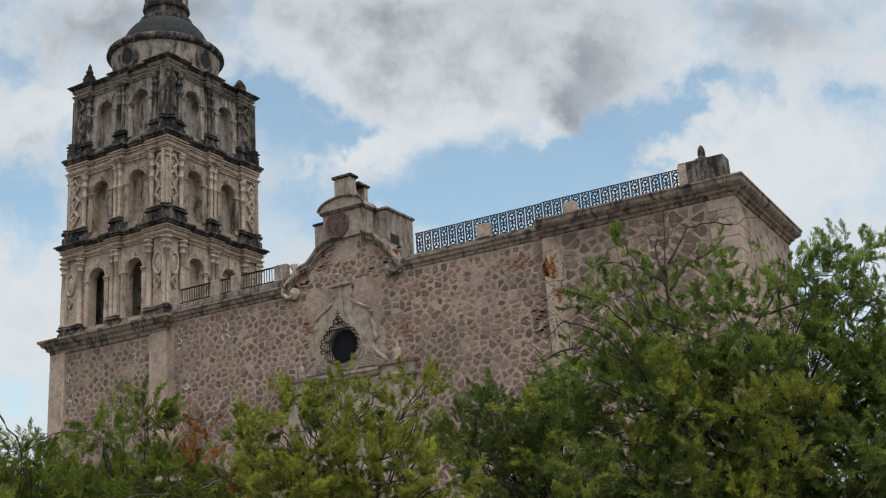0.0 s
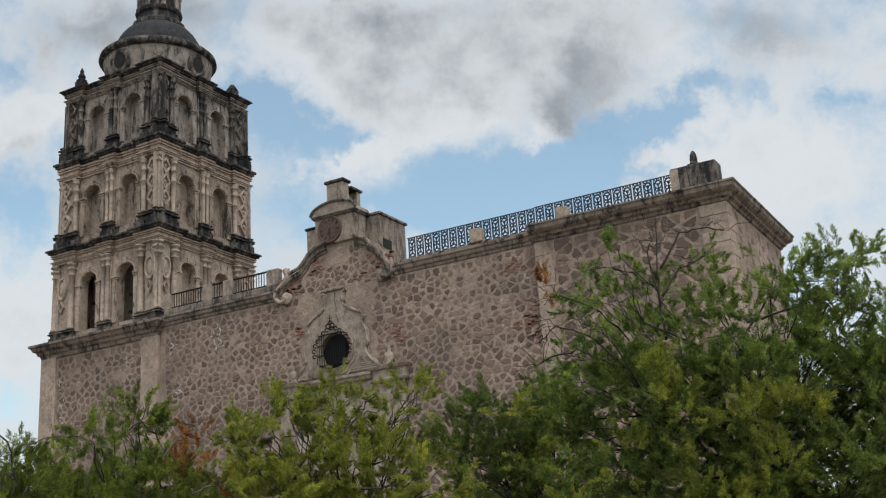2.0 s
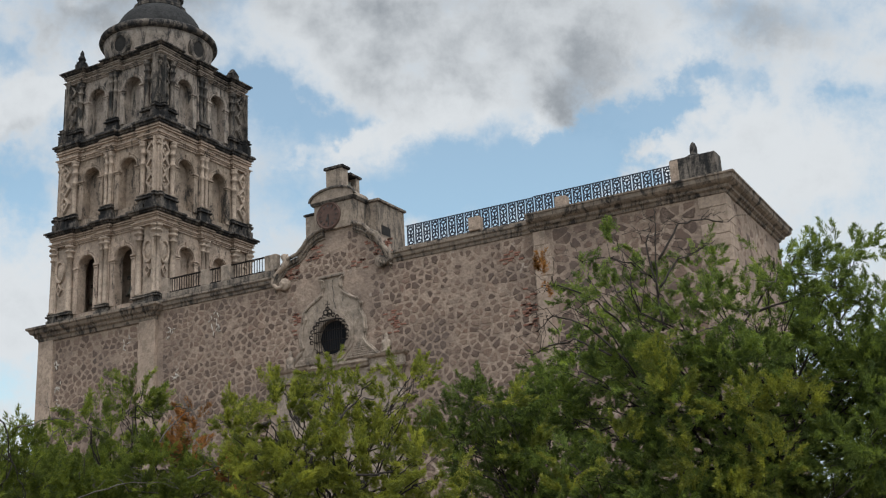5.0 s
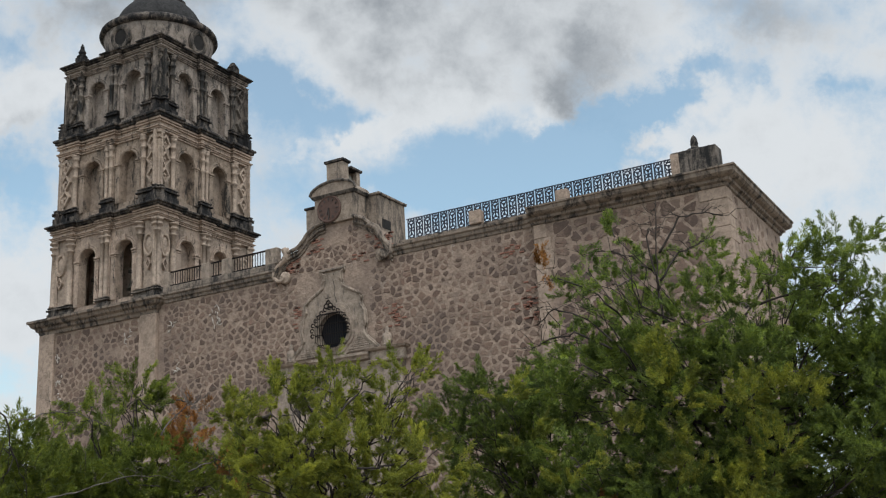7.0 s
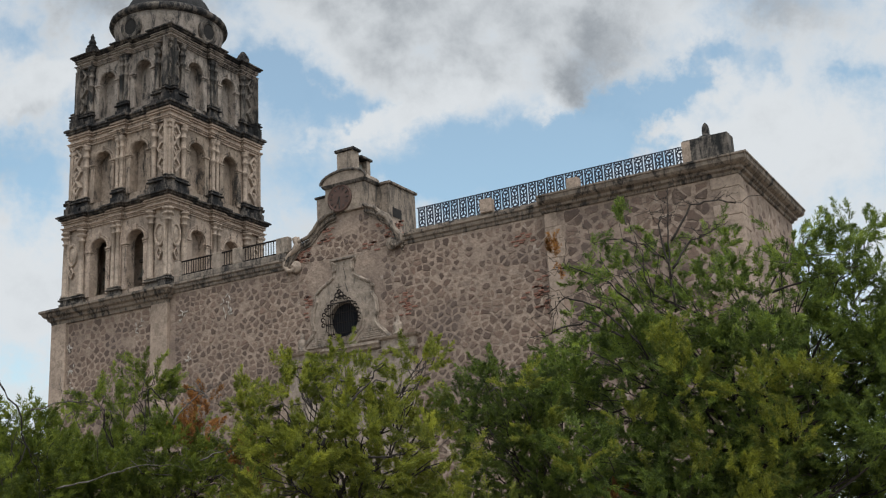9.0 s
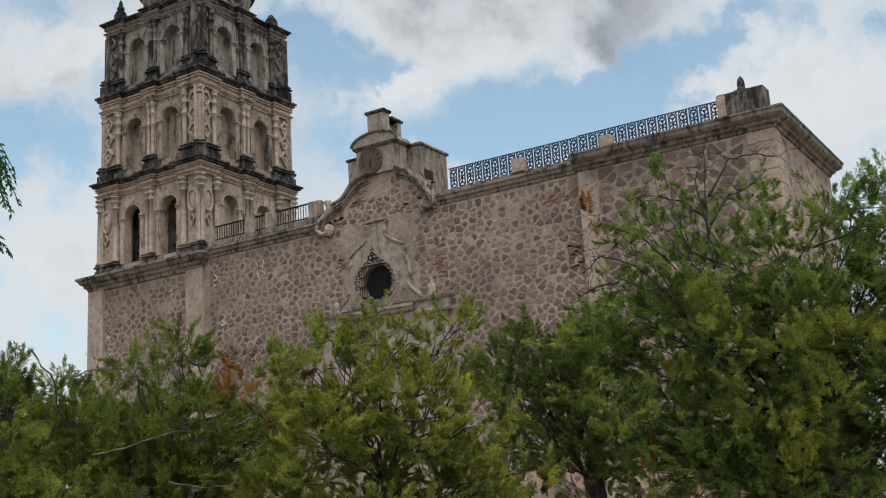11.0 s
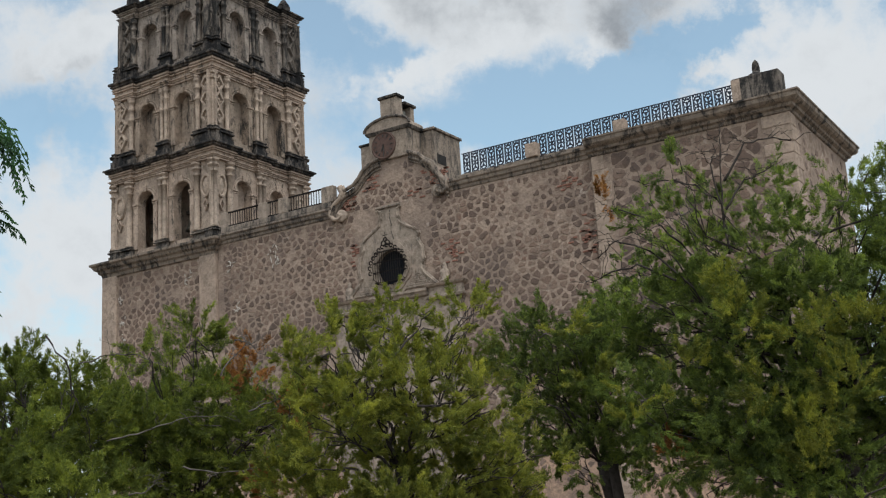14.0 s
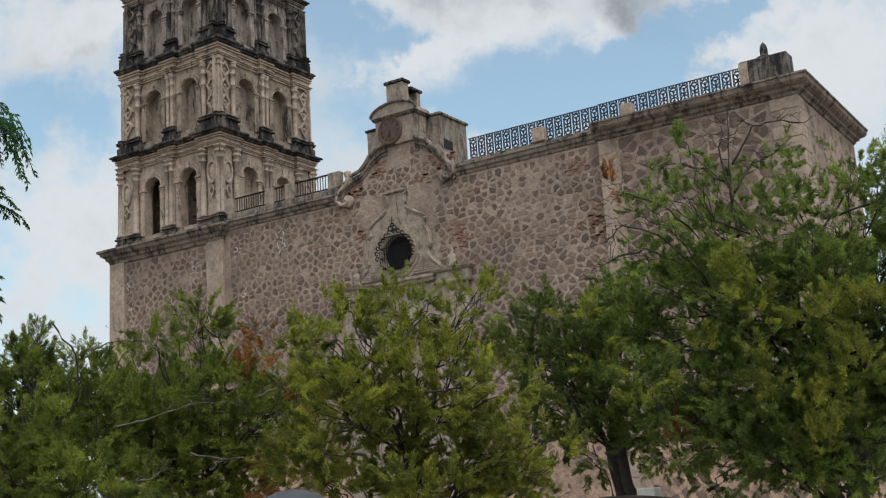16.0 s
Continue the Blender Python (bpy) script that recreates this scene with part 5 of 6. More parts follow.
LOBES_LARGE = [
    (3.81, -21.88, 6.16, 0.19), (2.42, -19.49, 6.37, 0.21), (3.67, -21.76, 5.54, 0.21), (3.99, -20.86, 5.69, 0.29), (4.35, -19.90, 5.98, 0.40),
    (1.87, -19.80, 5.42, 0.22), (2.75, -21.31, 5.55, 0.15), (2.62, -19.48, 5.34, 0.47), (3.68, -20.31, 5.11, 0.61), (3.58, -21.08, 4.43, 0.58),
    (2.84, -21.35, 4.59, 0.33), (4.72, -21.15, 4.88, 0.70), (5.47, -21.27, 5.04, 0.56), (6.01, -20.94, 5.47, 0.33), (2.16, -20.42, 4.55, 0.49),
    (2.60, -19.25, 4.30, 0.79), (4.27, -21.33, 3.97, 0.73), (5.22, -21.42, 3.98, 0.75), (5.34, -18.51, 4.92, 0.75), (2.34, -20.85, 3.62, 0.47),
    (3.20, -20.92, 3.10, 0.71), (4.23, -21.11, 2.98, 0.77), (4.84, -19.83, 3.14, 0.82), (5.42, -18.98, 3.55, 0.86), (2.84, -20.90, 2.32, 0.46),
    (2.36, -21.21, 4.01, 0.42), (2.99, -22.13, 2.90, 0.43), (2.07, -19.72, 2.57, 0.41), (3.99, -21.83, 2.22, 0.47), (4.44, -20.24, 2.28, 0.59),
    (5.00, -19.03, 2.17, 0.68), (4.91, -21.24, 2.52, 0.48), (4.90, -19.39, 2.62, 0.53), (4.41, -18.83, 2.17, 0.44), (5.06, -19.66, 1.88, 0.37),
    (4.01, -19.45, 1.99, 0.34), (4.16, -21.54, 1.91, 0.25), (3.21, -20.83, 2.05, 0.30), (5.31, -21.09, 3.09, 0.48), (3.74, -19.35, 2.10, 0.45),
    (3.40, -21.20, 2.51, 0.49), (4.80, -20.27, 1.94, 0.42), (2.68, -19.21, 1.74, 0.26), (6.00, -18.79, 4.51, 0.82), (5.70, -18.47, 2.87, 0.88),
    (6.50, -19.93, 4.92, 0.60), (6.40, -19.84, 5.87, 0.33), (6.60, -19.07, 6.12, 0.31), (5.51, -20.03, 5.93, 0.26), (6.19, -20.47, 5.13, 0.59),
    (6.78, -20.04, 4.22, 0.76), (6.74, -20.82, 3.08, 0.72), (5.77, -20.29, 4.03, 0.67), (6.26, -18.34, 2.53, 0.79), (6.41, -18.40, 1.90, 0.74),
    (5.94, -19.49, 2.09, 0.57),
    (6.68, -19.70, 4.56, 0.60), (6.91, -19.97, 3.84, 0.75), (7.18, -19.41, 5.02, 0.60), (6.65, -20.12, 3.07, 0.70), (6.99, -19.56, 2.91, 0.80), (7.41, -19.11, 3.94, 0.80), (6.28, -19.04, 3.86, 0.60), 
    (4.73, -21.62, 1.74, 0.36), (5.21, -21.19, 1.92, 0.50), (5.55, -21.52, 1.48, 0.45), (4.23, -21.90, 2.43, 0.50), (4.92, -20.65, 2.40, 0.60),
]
FRONDS_NEAR = [
    [(2.18, -31.96, 4.45), (2.36, -31.95, 4.49), (2.51, -31.97, 4.50), (2.62, -31.99, 4.43)],
    [(1.83, -31.71, 4.58), (2.02, -31.66, 4.60), (2.21, -31.59, 4.54), (2.31, -31.53, 4.30)],
    [(1.98, -31.80, 4.54), (2.17, -31.74, 4.51), (2.30, -31.70, 4.38), (2.37, -31.71, 4.20)],
    [(2.12, -31.89, 4.46), (2.28, -31.84, 4.39), (2.38, -31.84, 4.24), (2.45, -31.87, 4.08)],
    [(1.75, -31.66, 4.59), (1.89, -31.63, 4.49), (1.96, -31.63, 4.28), (2.02, -31.68, 4.13)],
    [(1.88, -31.79, 4.56), (2.02, -31.76, 4.49), (2.08, -31.79, 4.28), (2.12, -31.84, 4.06)],
    [(2.06, -31.85, 4.52), (2.25, -31.79, 4.51), (2.37, -31.79, 4.42), (2.43, -31.82, 4.23)],
    [(2.16, -31.97, 4.42), (2.34, -31.92, 4.39), (2.43, -31.93, 4.26), (2.49, -31.97, 4.08)],
    [(1.82, -31.75, 4.63), (1.98, -31.73, 4.62), (2.12, -31.73, 4.56), (2.21, -31.73, 4.40)],
    [(1.84, -31.77, 4.11), (2.00, -31.72, 4.04), (2.12, -31.73, 3.96), (2.22, -31.75, 3.85)],
    [(1.96, -31.86, 3.98), (2.12, -31.81, 3.90), (2.23, -31.83, 3.82), (2.32, -31.87, 3.72)],
    [(1.48, -31.50, 3.40), (1.66, -31.45, 3.35), (1.78, -31.46, 3.29), (1.89, -31.49, 3.19)],
    [(1.63, -31.58, 3.31), (1.79, -31.54, 3.23), (1.89, -31.58, 3.14), (1.98, -31.63, 3.05)],
    [(1.82, -31.67, 3.43), (1.96, -31.67, 3.40), (2.08, -31.70, 3.36), (2.19, -31.75, 3.34)],
]
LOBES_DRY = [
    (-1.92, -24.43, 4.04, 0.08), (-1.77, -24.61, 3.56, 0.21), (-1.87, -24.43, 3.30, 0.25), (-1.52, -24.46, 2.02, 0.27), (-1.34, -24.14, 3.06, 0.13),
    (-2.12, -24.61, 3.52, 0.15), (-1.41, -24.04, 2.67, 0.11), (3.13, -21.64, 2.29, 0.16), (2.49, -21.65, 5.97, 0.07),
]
# tufts on the large tree that get a brighter leaf colour as painted sunlight
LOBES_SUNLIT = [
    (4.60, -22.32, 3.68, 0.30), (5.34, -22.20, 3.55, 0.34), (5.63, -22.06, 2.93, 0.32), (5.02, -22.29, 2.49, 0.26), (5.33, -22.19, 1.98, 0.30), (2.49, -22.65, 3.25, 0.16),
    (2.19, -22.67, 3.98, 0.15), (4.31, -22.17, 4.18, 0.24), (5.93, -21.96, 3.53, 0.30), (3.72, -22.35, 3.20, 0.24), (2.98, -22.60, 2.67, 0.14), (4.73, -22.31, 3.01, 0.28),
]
TWIGS_LEFT = [
    [(-1.92, -28.00, 3.96), (-1.86, -27.74, 3.56), (-1.89, -27.59, 3.17), (-1.90, -27.41, 2.90), (-1.95, -27.28, 2.44)],
    [(-1.50, -27.50, 2.70), (-1.33, -27.13, 2.76), (-1.10, -26.71, 2.95), (-0.90, -26.34, 2.98), (-0.73, -26.02, 2.89)],
    [(-1.71, -27.74, 3.59), (-1.55, -27.37, 3.72), (-1.42, -27.05, 3.73), (-1.28, -26.72, 3.59)],
    [(-0.36, -26.32, 2.96), (-0.28, -26.10, 3.07), (-0.23, -25.89, 3.15), (-0.22, -25.73, 3.08), (-0.28, -25.62, 2.84)],
    [(-0.76, -26.70, 3.86), (-0.75, -26.53, 3.72), (-0.73, -26.35, 3.52)],
    [(-0.44, -26.40, 3.86), (-0.40, -26.20, 3.81), (-0.30, -25.95, 3.64)],
    [(-0.89, -26.84, 2.36), (-0.69, -26.48, 2.29), (-0.53, -26.16, 2.30), (-0.35, -25.84, 2.49)],
    [(-0.59, -26.55, 3.42), (-0.47, -26.27, 3.77), (-0.40, -26.04, 3.89)],
    [(-1.31, -27.29, 2.07), (-1.25, -27.04, 2.12), (-1.25, -26.86, 2.32)],
]
TWIGS_MID = [
    [(1.17, -26.23, 2.69), (1.16, -26.08, 2.85), (1.22, -25.89, 3.12)],
    [(1.21, -26.20, 2.84), (1.04, -26.18, 2.99), (0.93, -26.11, 3.04)],
    [(1.46, -26.01, 3.22), (1.53, -25.81, 3.49), (1.64, -25.59, 3.76), (1.76, -25.38, 4.01)],
    [(1.71, -25.84, 2.87), (1.91, -25.56, 2.86), (2.02, -25.35, 2.93)],
    [(1.46, -26.01, 3.22), (1.22, -26.04, 3.77), (1.08, -25.99, 4.04)],
]
TWIGS_LARGE = [
    [(4.15, -21.35, 4.95), (4.12, -21.24, 5.72), (4.13, -21.11, 6.34), (4.13, -20.98, 6.93)],
    [(4.14, -21.35, 5.69), (3.78, -21.35, 6.02), (3.37, -21.37, 6.19), (3.02, -21.37, 6.18)],
    [(4.19, -21.34, 6.02), (4.51, -21.12, 6.54), (4.86, -20.90, 6.60), (5.05, -20.72, 6.56)],
    [(4.19, -21.34, 5.60), (4.45, -21.13, 6.01), (4.74, -20.93, 6.16)],
    [(3.77, -21.48, 4.84), (3.28, -21.53, 5.50), (2.73, -21.62, 5.80), (2.46, -21.61, 5.86)],
    [(3.67, -21.52, 4.52), (3.09, -21.60, 5.14), (2.62, -21.67, 5.34), (2.32, -21.67, 5.14)],
    [(3.46, -21.59, 4.63), (2.93, -21.67, 4.95), (2.42, -21.75, 4.86), (2.26, -21.70, 4.81)],
    [(5.15, -21.07, 4.74), (5.56, -20.85, 5.38), (5.87, -20.67, 5.72), (6.09, -20.50, 5.99)],
    [(4.82, -21.16, 4.39), (5.26, -20.92, 4.74), (5.83, -20.67, 4.92)],
    [(5.48, -20.99, 5.09), (6.05, -20.75, 5.26), (6.60, -20.54, 5.35)],
    [(4.13, -21.36, 5.44), (4.04, -21.26, 6.32), (4.06, -21.13, 6.56)],
]

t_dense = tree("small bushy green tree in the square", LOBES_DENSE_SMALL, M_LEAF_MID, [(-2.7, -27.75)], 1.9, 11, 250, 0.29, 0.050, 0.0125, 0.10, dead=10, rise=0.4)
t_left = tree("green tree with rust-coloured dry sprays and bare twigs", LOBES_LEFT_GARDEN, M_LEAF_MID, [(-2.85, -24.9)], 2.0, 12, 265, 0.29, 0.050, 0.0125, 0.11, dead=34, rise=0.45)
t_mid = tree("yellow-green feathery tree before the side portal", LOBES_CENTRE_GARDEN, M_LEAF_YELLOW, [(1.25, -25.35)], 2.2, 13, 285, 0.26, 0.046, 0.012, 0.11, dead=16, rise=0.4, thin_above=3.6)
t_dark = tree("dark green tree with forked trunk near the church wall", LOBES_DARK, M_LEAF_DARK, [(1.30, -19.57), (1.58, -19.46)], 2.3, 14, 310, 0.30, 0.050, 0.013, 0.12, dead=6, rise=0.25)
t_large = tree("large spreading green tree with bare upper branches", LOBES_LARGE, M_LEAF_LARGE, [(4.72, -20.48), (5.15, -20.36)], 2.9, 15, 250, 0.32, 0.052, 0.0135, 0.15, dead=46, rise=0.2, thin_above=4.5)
# highlights of the crown, done with the yellower leaf material
bright_leaf = leaves("young_spray", LOBES_SUNLIT, M_LEAF_YELLOW, t_large, 210, 0.30, 0.050, 0.013, 18, 0.5)
bright_leaf["kind"] = "stuff"
bright_leaf["label"] = "yellow-green sprays with sunlight put into the leaf colour"
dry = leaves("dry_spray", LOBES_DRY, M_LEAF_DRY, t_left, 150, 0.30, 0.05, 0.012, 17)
dry["kind"] = "stuff"
dry["label"] = "rust-brown withered sprays"
rng = random.Random(4)


def twig(tree_ob, pts, r, mat, label, n_side=6, reach=0.5):
    """A bare branch along a line of points, with finer side twigs."""
    bm = bmesh.new()
    line = []
    for p, q in zip(pts, pts[1:]):
        for k in range(4):
            w = rng.uniform(-0.02, 0.02)
            line.append(tuple(Vector(p).lerp(Vector(q), k / 4) + Vector((w, w, rng.uniform(-0.02, 0.02)))))
    line.append(pts[-1])
    n = len(line)
    tube(bm, line, [r * (1 - 0.75 * k / n) for k in range(n)], 6)
    for _ in range(n_side):
        q = line[rng.randint(n // 3, n - 1)]
        e = Vector(q) + Vector((rng.gauss(0, 1), rng.gauss(0, 0.6), rng.uniform(-0.3, 1.1))).normalized() * rng.uniform(0.35, 1.0) * reach
        limb(bm, q, e, r * 0.32, 0.003, rng, 0.35, 6)
    wood("bare_branch", bm, mat, tree_ob, label)


for k, pts in enumerate(TWIGS_LEFT):
    twig(t_left, pts, 0.011, M_BARK if k in (0, 4) else M_DEADWOOD, "bare bent branch", 9, 0.38)
for k, pts in enumerate(TWIGS_MID):
    twig(t_mid, pts, 0.05 if k < 2 else 0.018, M_BARK, "dark bare branch", 4, 0.3)
for k, pts in enumerate(TWIGS_LARGE):
    twig(t_large, pts, 0.019, M_BARK, "bare dark branch", 9, 0.6)


# ---- near tree: drooping pinnate leaves on thin stalks ----
t_near = thing("tree", "near tree with drooping glossy pinnate leaves", "tree", (1.44, -32.3, 0))
rng = random.Random(21)
bm = bmesh.new()
near_spine = limb(bm, (1.44, -32.3, -0.05), (1.49, -32.2, 5.0), 0.08, 0.04, rng, 0.08)
wood("trunk", bm, M_BARK, t_near, "slender grey-brown trunk")
for k in range(5 * len(FRONDS_NEAR)):
    drift = Vector((rng.gauss(0, 0.025), rng.gauss(0, 0.06), rng.gauss(0, 0.03))) if k % 5 else Vector()
    pts = [tuple(Vector(p) + drift * (1 + 0.4 * j)) for j, p in enumerate(FRONDS_NEAR[k // 5])]
    bm = bmesh.new()
    foot = min(near_spine, key=lambda q: abs(q.z - pts[0][2] - 0.1))
    tube(bm, [tuple(foot), tuple(Vector(foot).lerp(Vector(pts[0]), 0.5) + Vector((0, 0, 0.08))), pts[0]], [0.012, 0.008, 0.005], 5)
    wood("branch", bm, M_BARK, t_near)
    line = []
    for p, q in zip(pts, pts[1:]):
        line += [Vector(p).lerp(Vector(q), k / 5) for k in range(5)]
    line.append(Vector(pts[-1]))
    bm = bmesh.new()
    tube(bm, [tuple(p) for p in line], [0.003] * len(line), 4)
    for i in range(2, len(line)):
        along = (line[i] - line[i - 1]).normalized()
        for side in (-1, 1):
            out = (along.cross(Vector((rng.gauss(0, 0.4), rng.gauss(0, 0.4), 1)))).normalized() * side
            way = (along * 0.7 + out * 0.7 + Vector((0, 0, -0.35))).normalized()
            wide = way.cross(Vector((rng.gauss(0, 1), rng.gauss(0, 1), rng.gauss(0, 1)))).normalized()
            ln, w = rng.uniform(0.038, 0.060), rng.uniform(0.008, 0.012)
            a = bm.verts.new(line[i])
            b, c = bm.verts.new(line[i] + way * ln * 0.35 + wide * w), bm.verts.new(line[i] + way * ln * 0.35 - wide * w)
            e = bm.verts.new(line[i] + way * ln + Vector((0, 0, -0.004)))
            bm.faces.new((a, b, e))
            bm.faces.new((a, e, c))
    wood("frond", bm, M_LEAF_NEAR, t_near, "drooping pinnate leaf")


# ---- parked cars, of which the roofs show ----
def parked_car(label, x, y, heading, height, paint, width=1.7, length=4.3, drop=0.16):
    car = thing("car", label, "car", (x, y, 0), "parked cars")
    car.rotation_euler = (0, 0, radians(heading))
    h, w, n = height, width / 2, length / 2
    bm = bmesh.new()
    side = [(-n, 0.35), (-n, h * 0.55), (-n * 0.95, h * 0.62), (n * 0.35, h * 0.62), (n * 0.92, h * 0.55), (n, h * 0.45), (n, 0.35)]
    a = [bm.verts.new((s, -w, z)) for s, z in side]
    b = [bm.verts.new((s, w, z)) for s, z in side]
    bm.faces.new(a)
    bm.faces.new(b[::-1])
    for i in range(len(side)):
        j = (i + 1) % len(side)
        bm.faces.new((a[i], b[i], b[j], a[j]))
    bmesh.ops.bevel(bm, geom=list(bm.edges), offset=0.07, segments=2, affect="EDGES", profile=0.5)
    body = part("body", bm, paint, car, smooth=True)
    bm = bmesh.new()
    nx, ny = 12, 10
    grid = [[None] * (ny + 1) for _ in range(nx + 1)]
    for i in range(nx + 1):
        for j in range(ny + 1):
            s, q = -1 + 2 * i / nx, -1 + 2 * j / ny
            crown_z = h - drop * q * q - 0.22 * abs(s) ** 3
            grid[i][j] = bm.verts.new((-n * 0.25 + s * n * 0.58, q * w * 0.74, crown_z))
    for i in range(nx):
        for j in range(ny):
            bm.faces.new((grid[i][j], grid[i + 1][j], grid[i + 1][j + 1], grid[i][j + 1]))
    geo = bmesh.ops.solidify(bm, geom=list(bm.faces), thickness=0.03)
    part("roof", bm, paint, body, "smooth rounded painted roof", True)
    bm = bmesh.new()
    z0, z1 = h * 0.6, h - drop - 0.06
    low = [bm.verts.new((sx, sy, z0)) for sx, sy in ((-n * 0.93, -w * 0.93), (n * 0.52, -w * 0.93), (n * 0.52, w * 0.93), (-n * 0.93, w * 0.93))]
    top = [bm.verts.new((sx, sy, z1)) for sx, sy in ((-n * 0.76, -w * 0.72), (n * 0.26, -w * 0.72), (n * 0.26, w * 0.72), (-n * 0.76, w * 0.72))]
    for i in range(4):
        bm.faces.new((low[i], low[(i + 1) % 4], top[(i + 1) % 4], top[i]))
    bm.faces.new(top)
    part("windows", bm, M_GLASS_VOID, body, "dark tinted glass")
    for sx in (-0.62, 0.62):
        for sy in (-1, 1):
            bm = bmesh.new()
            lathe(bm, [(0.2, -0.1), (0.31, -0.1), (0.32, -0.05), (0.32, 0.05), (0.31, 0.1), (0.2, 0.1)], 20)
            bmesh.ops.rotate(bm, verts=bm.verts, cent=(0, 0, 0), matrix=Matrix.Rotation(radians(90), 3, "X"))
            bmesh.ops.translate(bm, verts=bm.verts, vec=(sx * n, sy * (w - 0.06), 0.32))
            part("wheel", bm, M_IRON, car, "black tyre", True)
    return car


M_PAINT_GREY = plain("grey_car_paint", (0.17, 0.18, 0.20), 0.35, 0.3, 0.1, 2.0)
M_PAINT_BROWN = plain("dark_brown_car_paint", (0.05, 0.035, 0.028), 0.4, 0.2, 0.1, 2.0)
parked_car("old grey parked car with a domed roof at the square", 2.18, -28.59, 128.5, 1.82, M_PAINT_GREY, 1.55, 4.1, 0.40)
parked_car("dark brown parked car with a flat roof beside the garden", 3.37, -24.36, 115, 1.57, M_PAINT_BROWN, 1.5, 4.2, 0.05)
cabinet = thing("utility_cabinet", "small white utility cabinet at the church wall", "cabinet", (1.95, -20.1, 0))
part("body", boxed(-0.15, 0.15, -0.15, 0.15, 0, 1.62, 0.02), plain("white_paint", (0.7, 0.68, 0.64), 0.6), cabinet)
part("door", boxed(-0.12, 0.12, -0.165, -0.15, 0.1, 1.5, 0.004), plain("white_door_paint", (0.66, 0.64, 0.6), 0.55), cabinet)

# ---- rubble stones set in the walls ----
def clear_of(x, z, zones):
    return not any(x0 < x < x1 and z0 < z < z1 for x0, x1, z0, z1 in zones)


def lay_stones(x0, x1, z0, z1, size, seed, zones, tight=0.0):
    """Random rubble: cells between scattered points, each drawn in to leave a joint. Returns (x, z, outline)."""
    rng = random.Random(seed)
    pts, z, row = [], z0 + size * 0.4, 0
    while z < z1 - size * 0.3:
        x = x0 + size * (0.45 if row % 2 else 0.9)
        while x < x1 - size * 0.3:
            pts.append((x + rng.uniform(-0.22, 0.22) * size, min(z + rng.uniform(-0.16, 0.16) * size, z1 - size * 0.3)))
            x += size * rng.choice((0.75, 1.0, 1.2, 1.5, 1.9))
        z, row = z + size * rng.uniform(0.60, 0.82), row + 1
    cells = {}
    for i, (x, z) in enumerate(pts):
        cells.setdefault((int(x // 1), int(z // 1)), []).append(i)
    out = []
    for i, (x, z) in enumerate(pts):
        if not clear_of(x, z, zones):
            continue
        poly = [(x0, z0), (x1, z0), (x1, z1), (x0, z1)]
        near = [j for a in (-1, 0, 1) for b in (-1, 0, 1) for j in cells.get((int(x // 1) + a, int(z // 1) + b), ()) if j != i]
        near.sort(key=lambda j: (pts[j][0] - x) ** 2 + (pts[j][1] - z) ** 2)
        for j in near[:14]:
            nx, nz = pts[j][0] - x, pts[j][1] - z
            lim = (nx * nx + nz * nz) / 2
            new_poly = []
            for k in range(len(poly)):
                p, q = poly[k], poly[(k + 1) % len(poly)]
                dp, dq = (p[0] - x) * nx + (p[1] - z) * nz - lim, (q[0] - x) * nx + (q[1] - z) * nz - lim
                if dp <= 0:
                    new_poly.append(p)
                if (dp < 0) != (dq < 0) and dp != dq:
                    f = dp / (dp - dq)
                    new_poly.append((p[0] + f * (q[0] - p[0]), p[1] + f * (q[1] - p[1])))
            poly = new_poly
            if len(poly) < 3:
                break
        if len(poly) < 3:
            continue
        patch = noise.noise((x * 0.33, z * 0.33, seed))
        if rng.random() < 0.03 + max(0, patch - 0.25) * 0.8 + (0.5 if z < 3.6 else 0.0):
            continue
        g = min(0.94, rng.uniform(0.62, 0.90) + tight - max(0, patch) * 0.3)
        cx, cz = sum(p[0] for p in poly) / len(poly), sum(p[1] for p in poly) / len(poly)
        shape = []
        for k in range(len(poly)):
            p, q = poly[k], poly[(k + 1) % len(poly)]
            if math.hypot(p[0] - q[0], p[1] - q[1]) < size * 0.12:
                continue
            for f in (0.12, 0.38, 0.62, 0.88):
                j = rng.uniform(0.80, 1.12) * g
                shape.append(((p[0] + f * (q[0] - p[0]) - cx) * j, (p[1] + f * (q[1] - p[1]) - cz) * j))
        if len(shape) >= 5:
            out.append((cx, cz, shape))
    return out


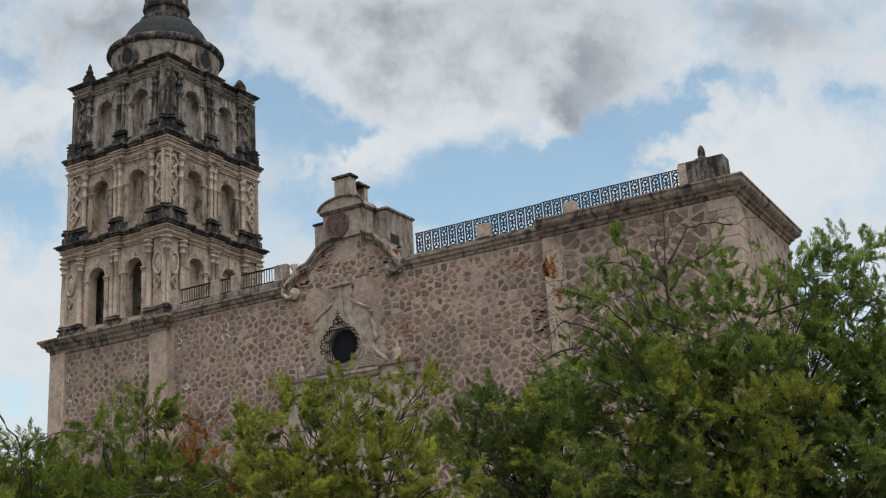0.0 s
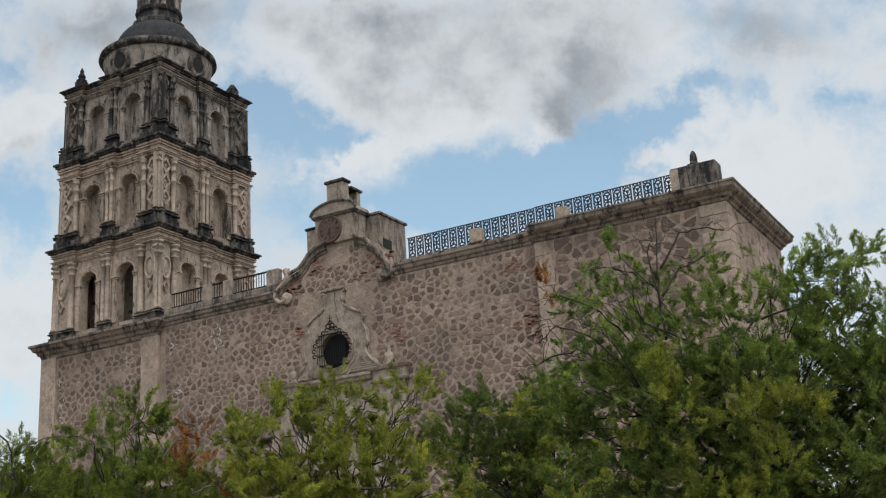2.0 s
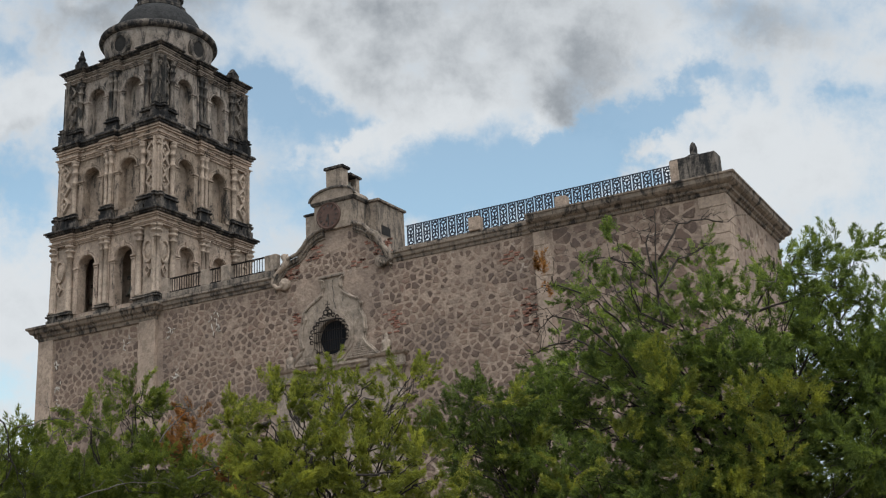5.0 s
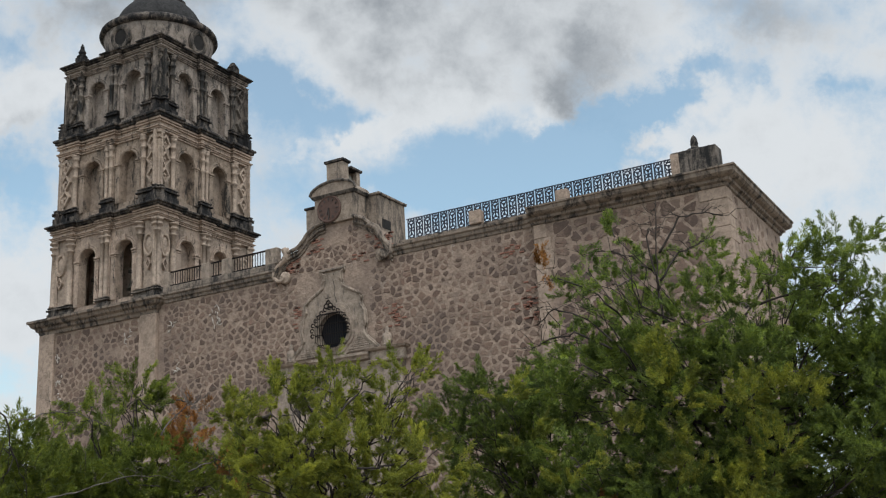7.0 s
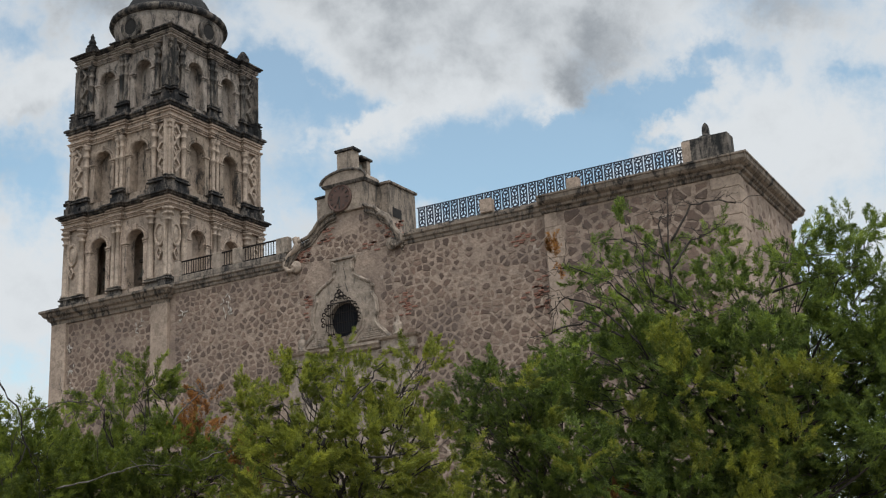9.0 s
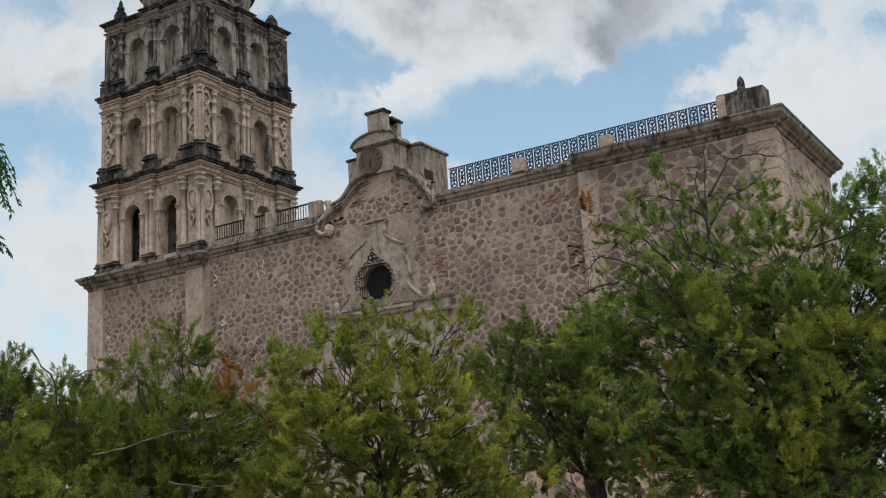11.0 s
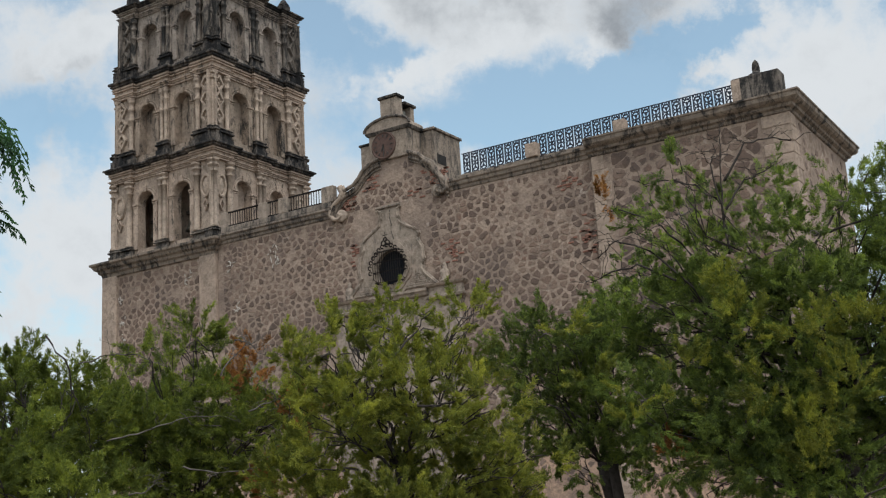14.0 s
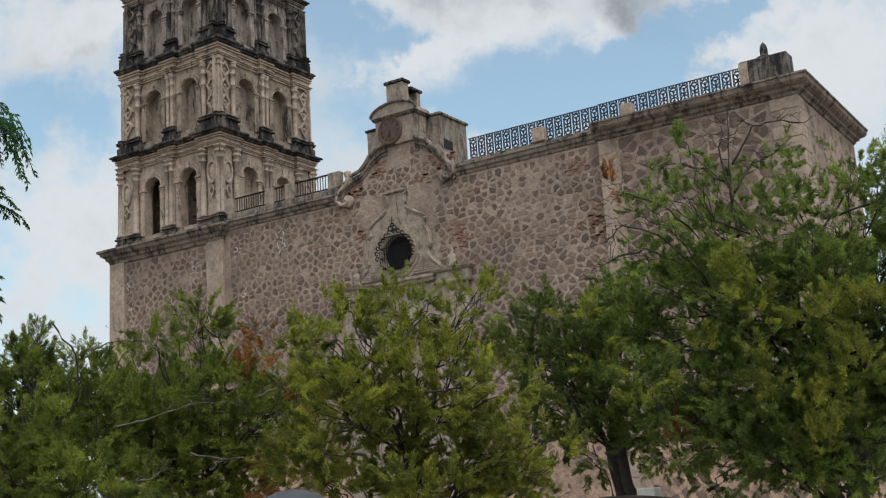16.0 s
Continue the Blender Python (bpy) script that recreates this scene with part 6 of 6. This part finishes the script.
def set_stones(stones, owner, y, single, name="stone", deep=0.017, seed=1, face=None):
    """The stones that `single` picks become parts; the rest are joined into one mesh."""
    rng = random.Random(seed)
    verts, faces = [], []
    for x, z, shape in stones:
        d = deep * rng.uniform(0.5, 1.3)
        tx, tz = rng.uniform(-0.06, 0.06), rng.uniform(-0.06, 0.06)
        v, f, k = [], [], len(shape)
        for s, yy in ((1.0, 0.02), (0.96, -d * 0.55), (0.80, -d)):
            v += [(a * s, yy + (a * tx + b * tz if s < 1 else 0), b * s) for a, b in shape]
        for ring in (0, 1):
            f += [(ring * k + i, ring * k + (i + 1) % k, (ring + 1) * k + (i + 1) % k, (ring + 1) * k + i) for i in range(k)]
        f.append(tuple(range(2 * k, 3 * k)))
        m = Matrix.Translation((x, y, z))
        if face is not None:
            m = face @ m
        if single(x, z):
            me = bpy.data.meshes.new(name)
            me.from_pydata(v, [], f)
            me.materials.append(M_RUBBLE)
            share(name, me, owner, m)
        else:
            n = len(verts)
            verts += [tuple(m @ Vector(p)) for p in v]
            faces += [tuple(n + i for i in q) for q in f]
    if verts:
        me = bpy.data.meshes.new("rubble")
        me.from_pydata(verts, [], faces)
        me.materials.append(M_RUBBLE_FAR)
        ob = new("rubble", me)
        ob.parent = owner
        tagged(ob, "joined rubble stones", kind="stuff")


portal = [(-19.6, -13.0, 0, 10.45), (-18.2, -14.5, 10.2, 14.2)]
long_stones = lay_stones(-25.6, BAY_X - 0.1, 0.3, 13.9, 0.33, 31, portal)
set_stones(long_stones, nave_wall, 0.0, lambda x, z: -12.6 < x < -8.8 and 9.6 < z < 13.9, seed=5)
set_stones(lay_stones(BAY_X + 0.75, -1.0, 0.3, 13.9, 0.48, 32, [], 0.05), bay_wall, -0.16, lambda x, z: z > 12.0, seed=6)
turn_end = Matrix.Rotation(radians(90), 4, "Z")
set_stones(lay_stones(0.8, 7.3, 0.3, 13.85, 0.40, 33, [])[::3], end_wall, 0.0, lambda x, z: False, deep=0.008, seed=7, face=turn_end)
set_stones(lay_stones(-2.65, 2.65, 0.3, 13.5, 0.34, 34, []), base, -3.6, lambda x, z: z > 11.6, seed=8)
set_stones(lay_stones(-19.0, -13.7, 14.0, 15.75, 0.30, 35, [(-19.5, -17.6, 14.55, 16), (-15.0, -13, 14.9, 16), (-17.2, -15.6, 14.9, 16)]), gable, 0.0, lambda x, z: False, deep=0.02, seed=9, face=Matrix.Translation((16.3, 0, -13.95)))

# broken brickwork beside the end bay, and splashes of white lime
rng = random.Random(44)
for x, z, n, sx, sz in ((-7.75, 11.0, 34, 0.5, 0.55), (-8.3, 13.2, 10, 0.5, 0.25), (-18.2, 12.2, 12, 0.5, 0.5), (-13.6, 11.6, 16, 0.4, 0.6)):
    for _ in range(n):
        bx, bz = x + rng.gauss(0, sx * 0.5), z + round(rng.gauss(0, sz * 0.6) / 0.085) * 0.085
        if bx + 0.26 > BAY_X - 0.03:
            continue
        part("brick", boxed(bx, bx + rng.uniform(0.16, 0.26), -0.04, 0.03, bz, bz + 0.062, 0.008), M_BRICK, nave_wall)
for x, z, owner, y in ((-25.15, 12.95, nave_wall, 0), (-22.6, 13.05, nave_wall, 0), (-22.35, 12.75, nave_wall, 0), (1.9, 12.75, base, -3.6), (-2.5, 12.35, base, -3.6), (-2.4, 11.2, base, -3.6), (-2.3, 10.4, base, -3.6), (-24.8, 10.9, nave_wall, 0)):
    bm = bmesh.new()
    for _ in range(7):
        a = rng.uniform(0, math.pi)
        px, pz, ln = x + rng.gauss(0, 0.13), z + rng.gauss(0, 0.16), rng.uniform(0.05, 0.16)
        pts = [(px - ln * math.cos(a), y - 0.028, pz - ln * math.sin(a)), (px + rng.uniform(-0.03, 0.03), y - 0.034, pz), (px + ln * math.cos(a), y - 0.028, pz + ln * math.sin(a))]
        tube(bm, pts, [0.012, 0.026, 0.012], 5)
    part("lime_splash", bm, M_LIME, owner, "white lime splash on the stones")
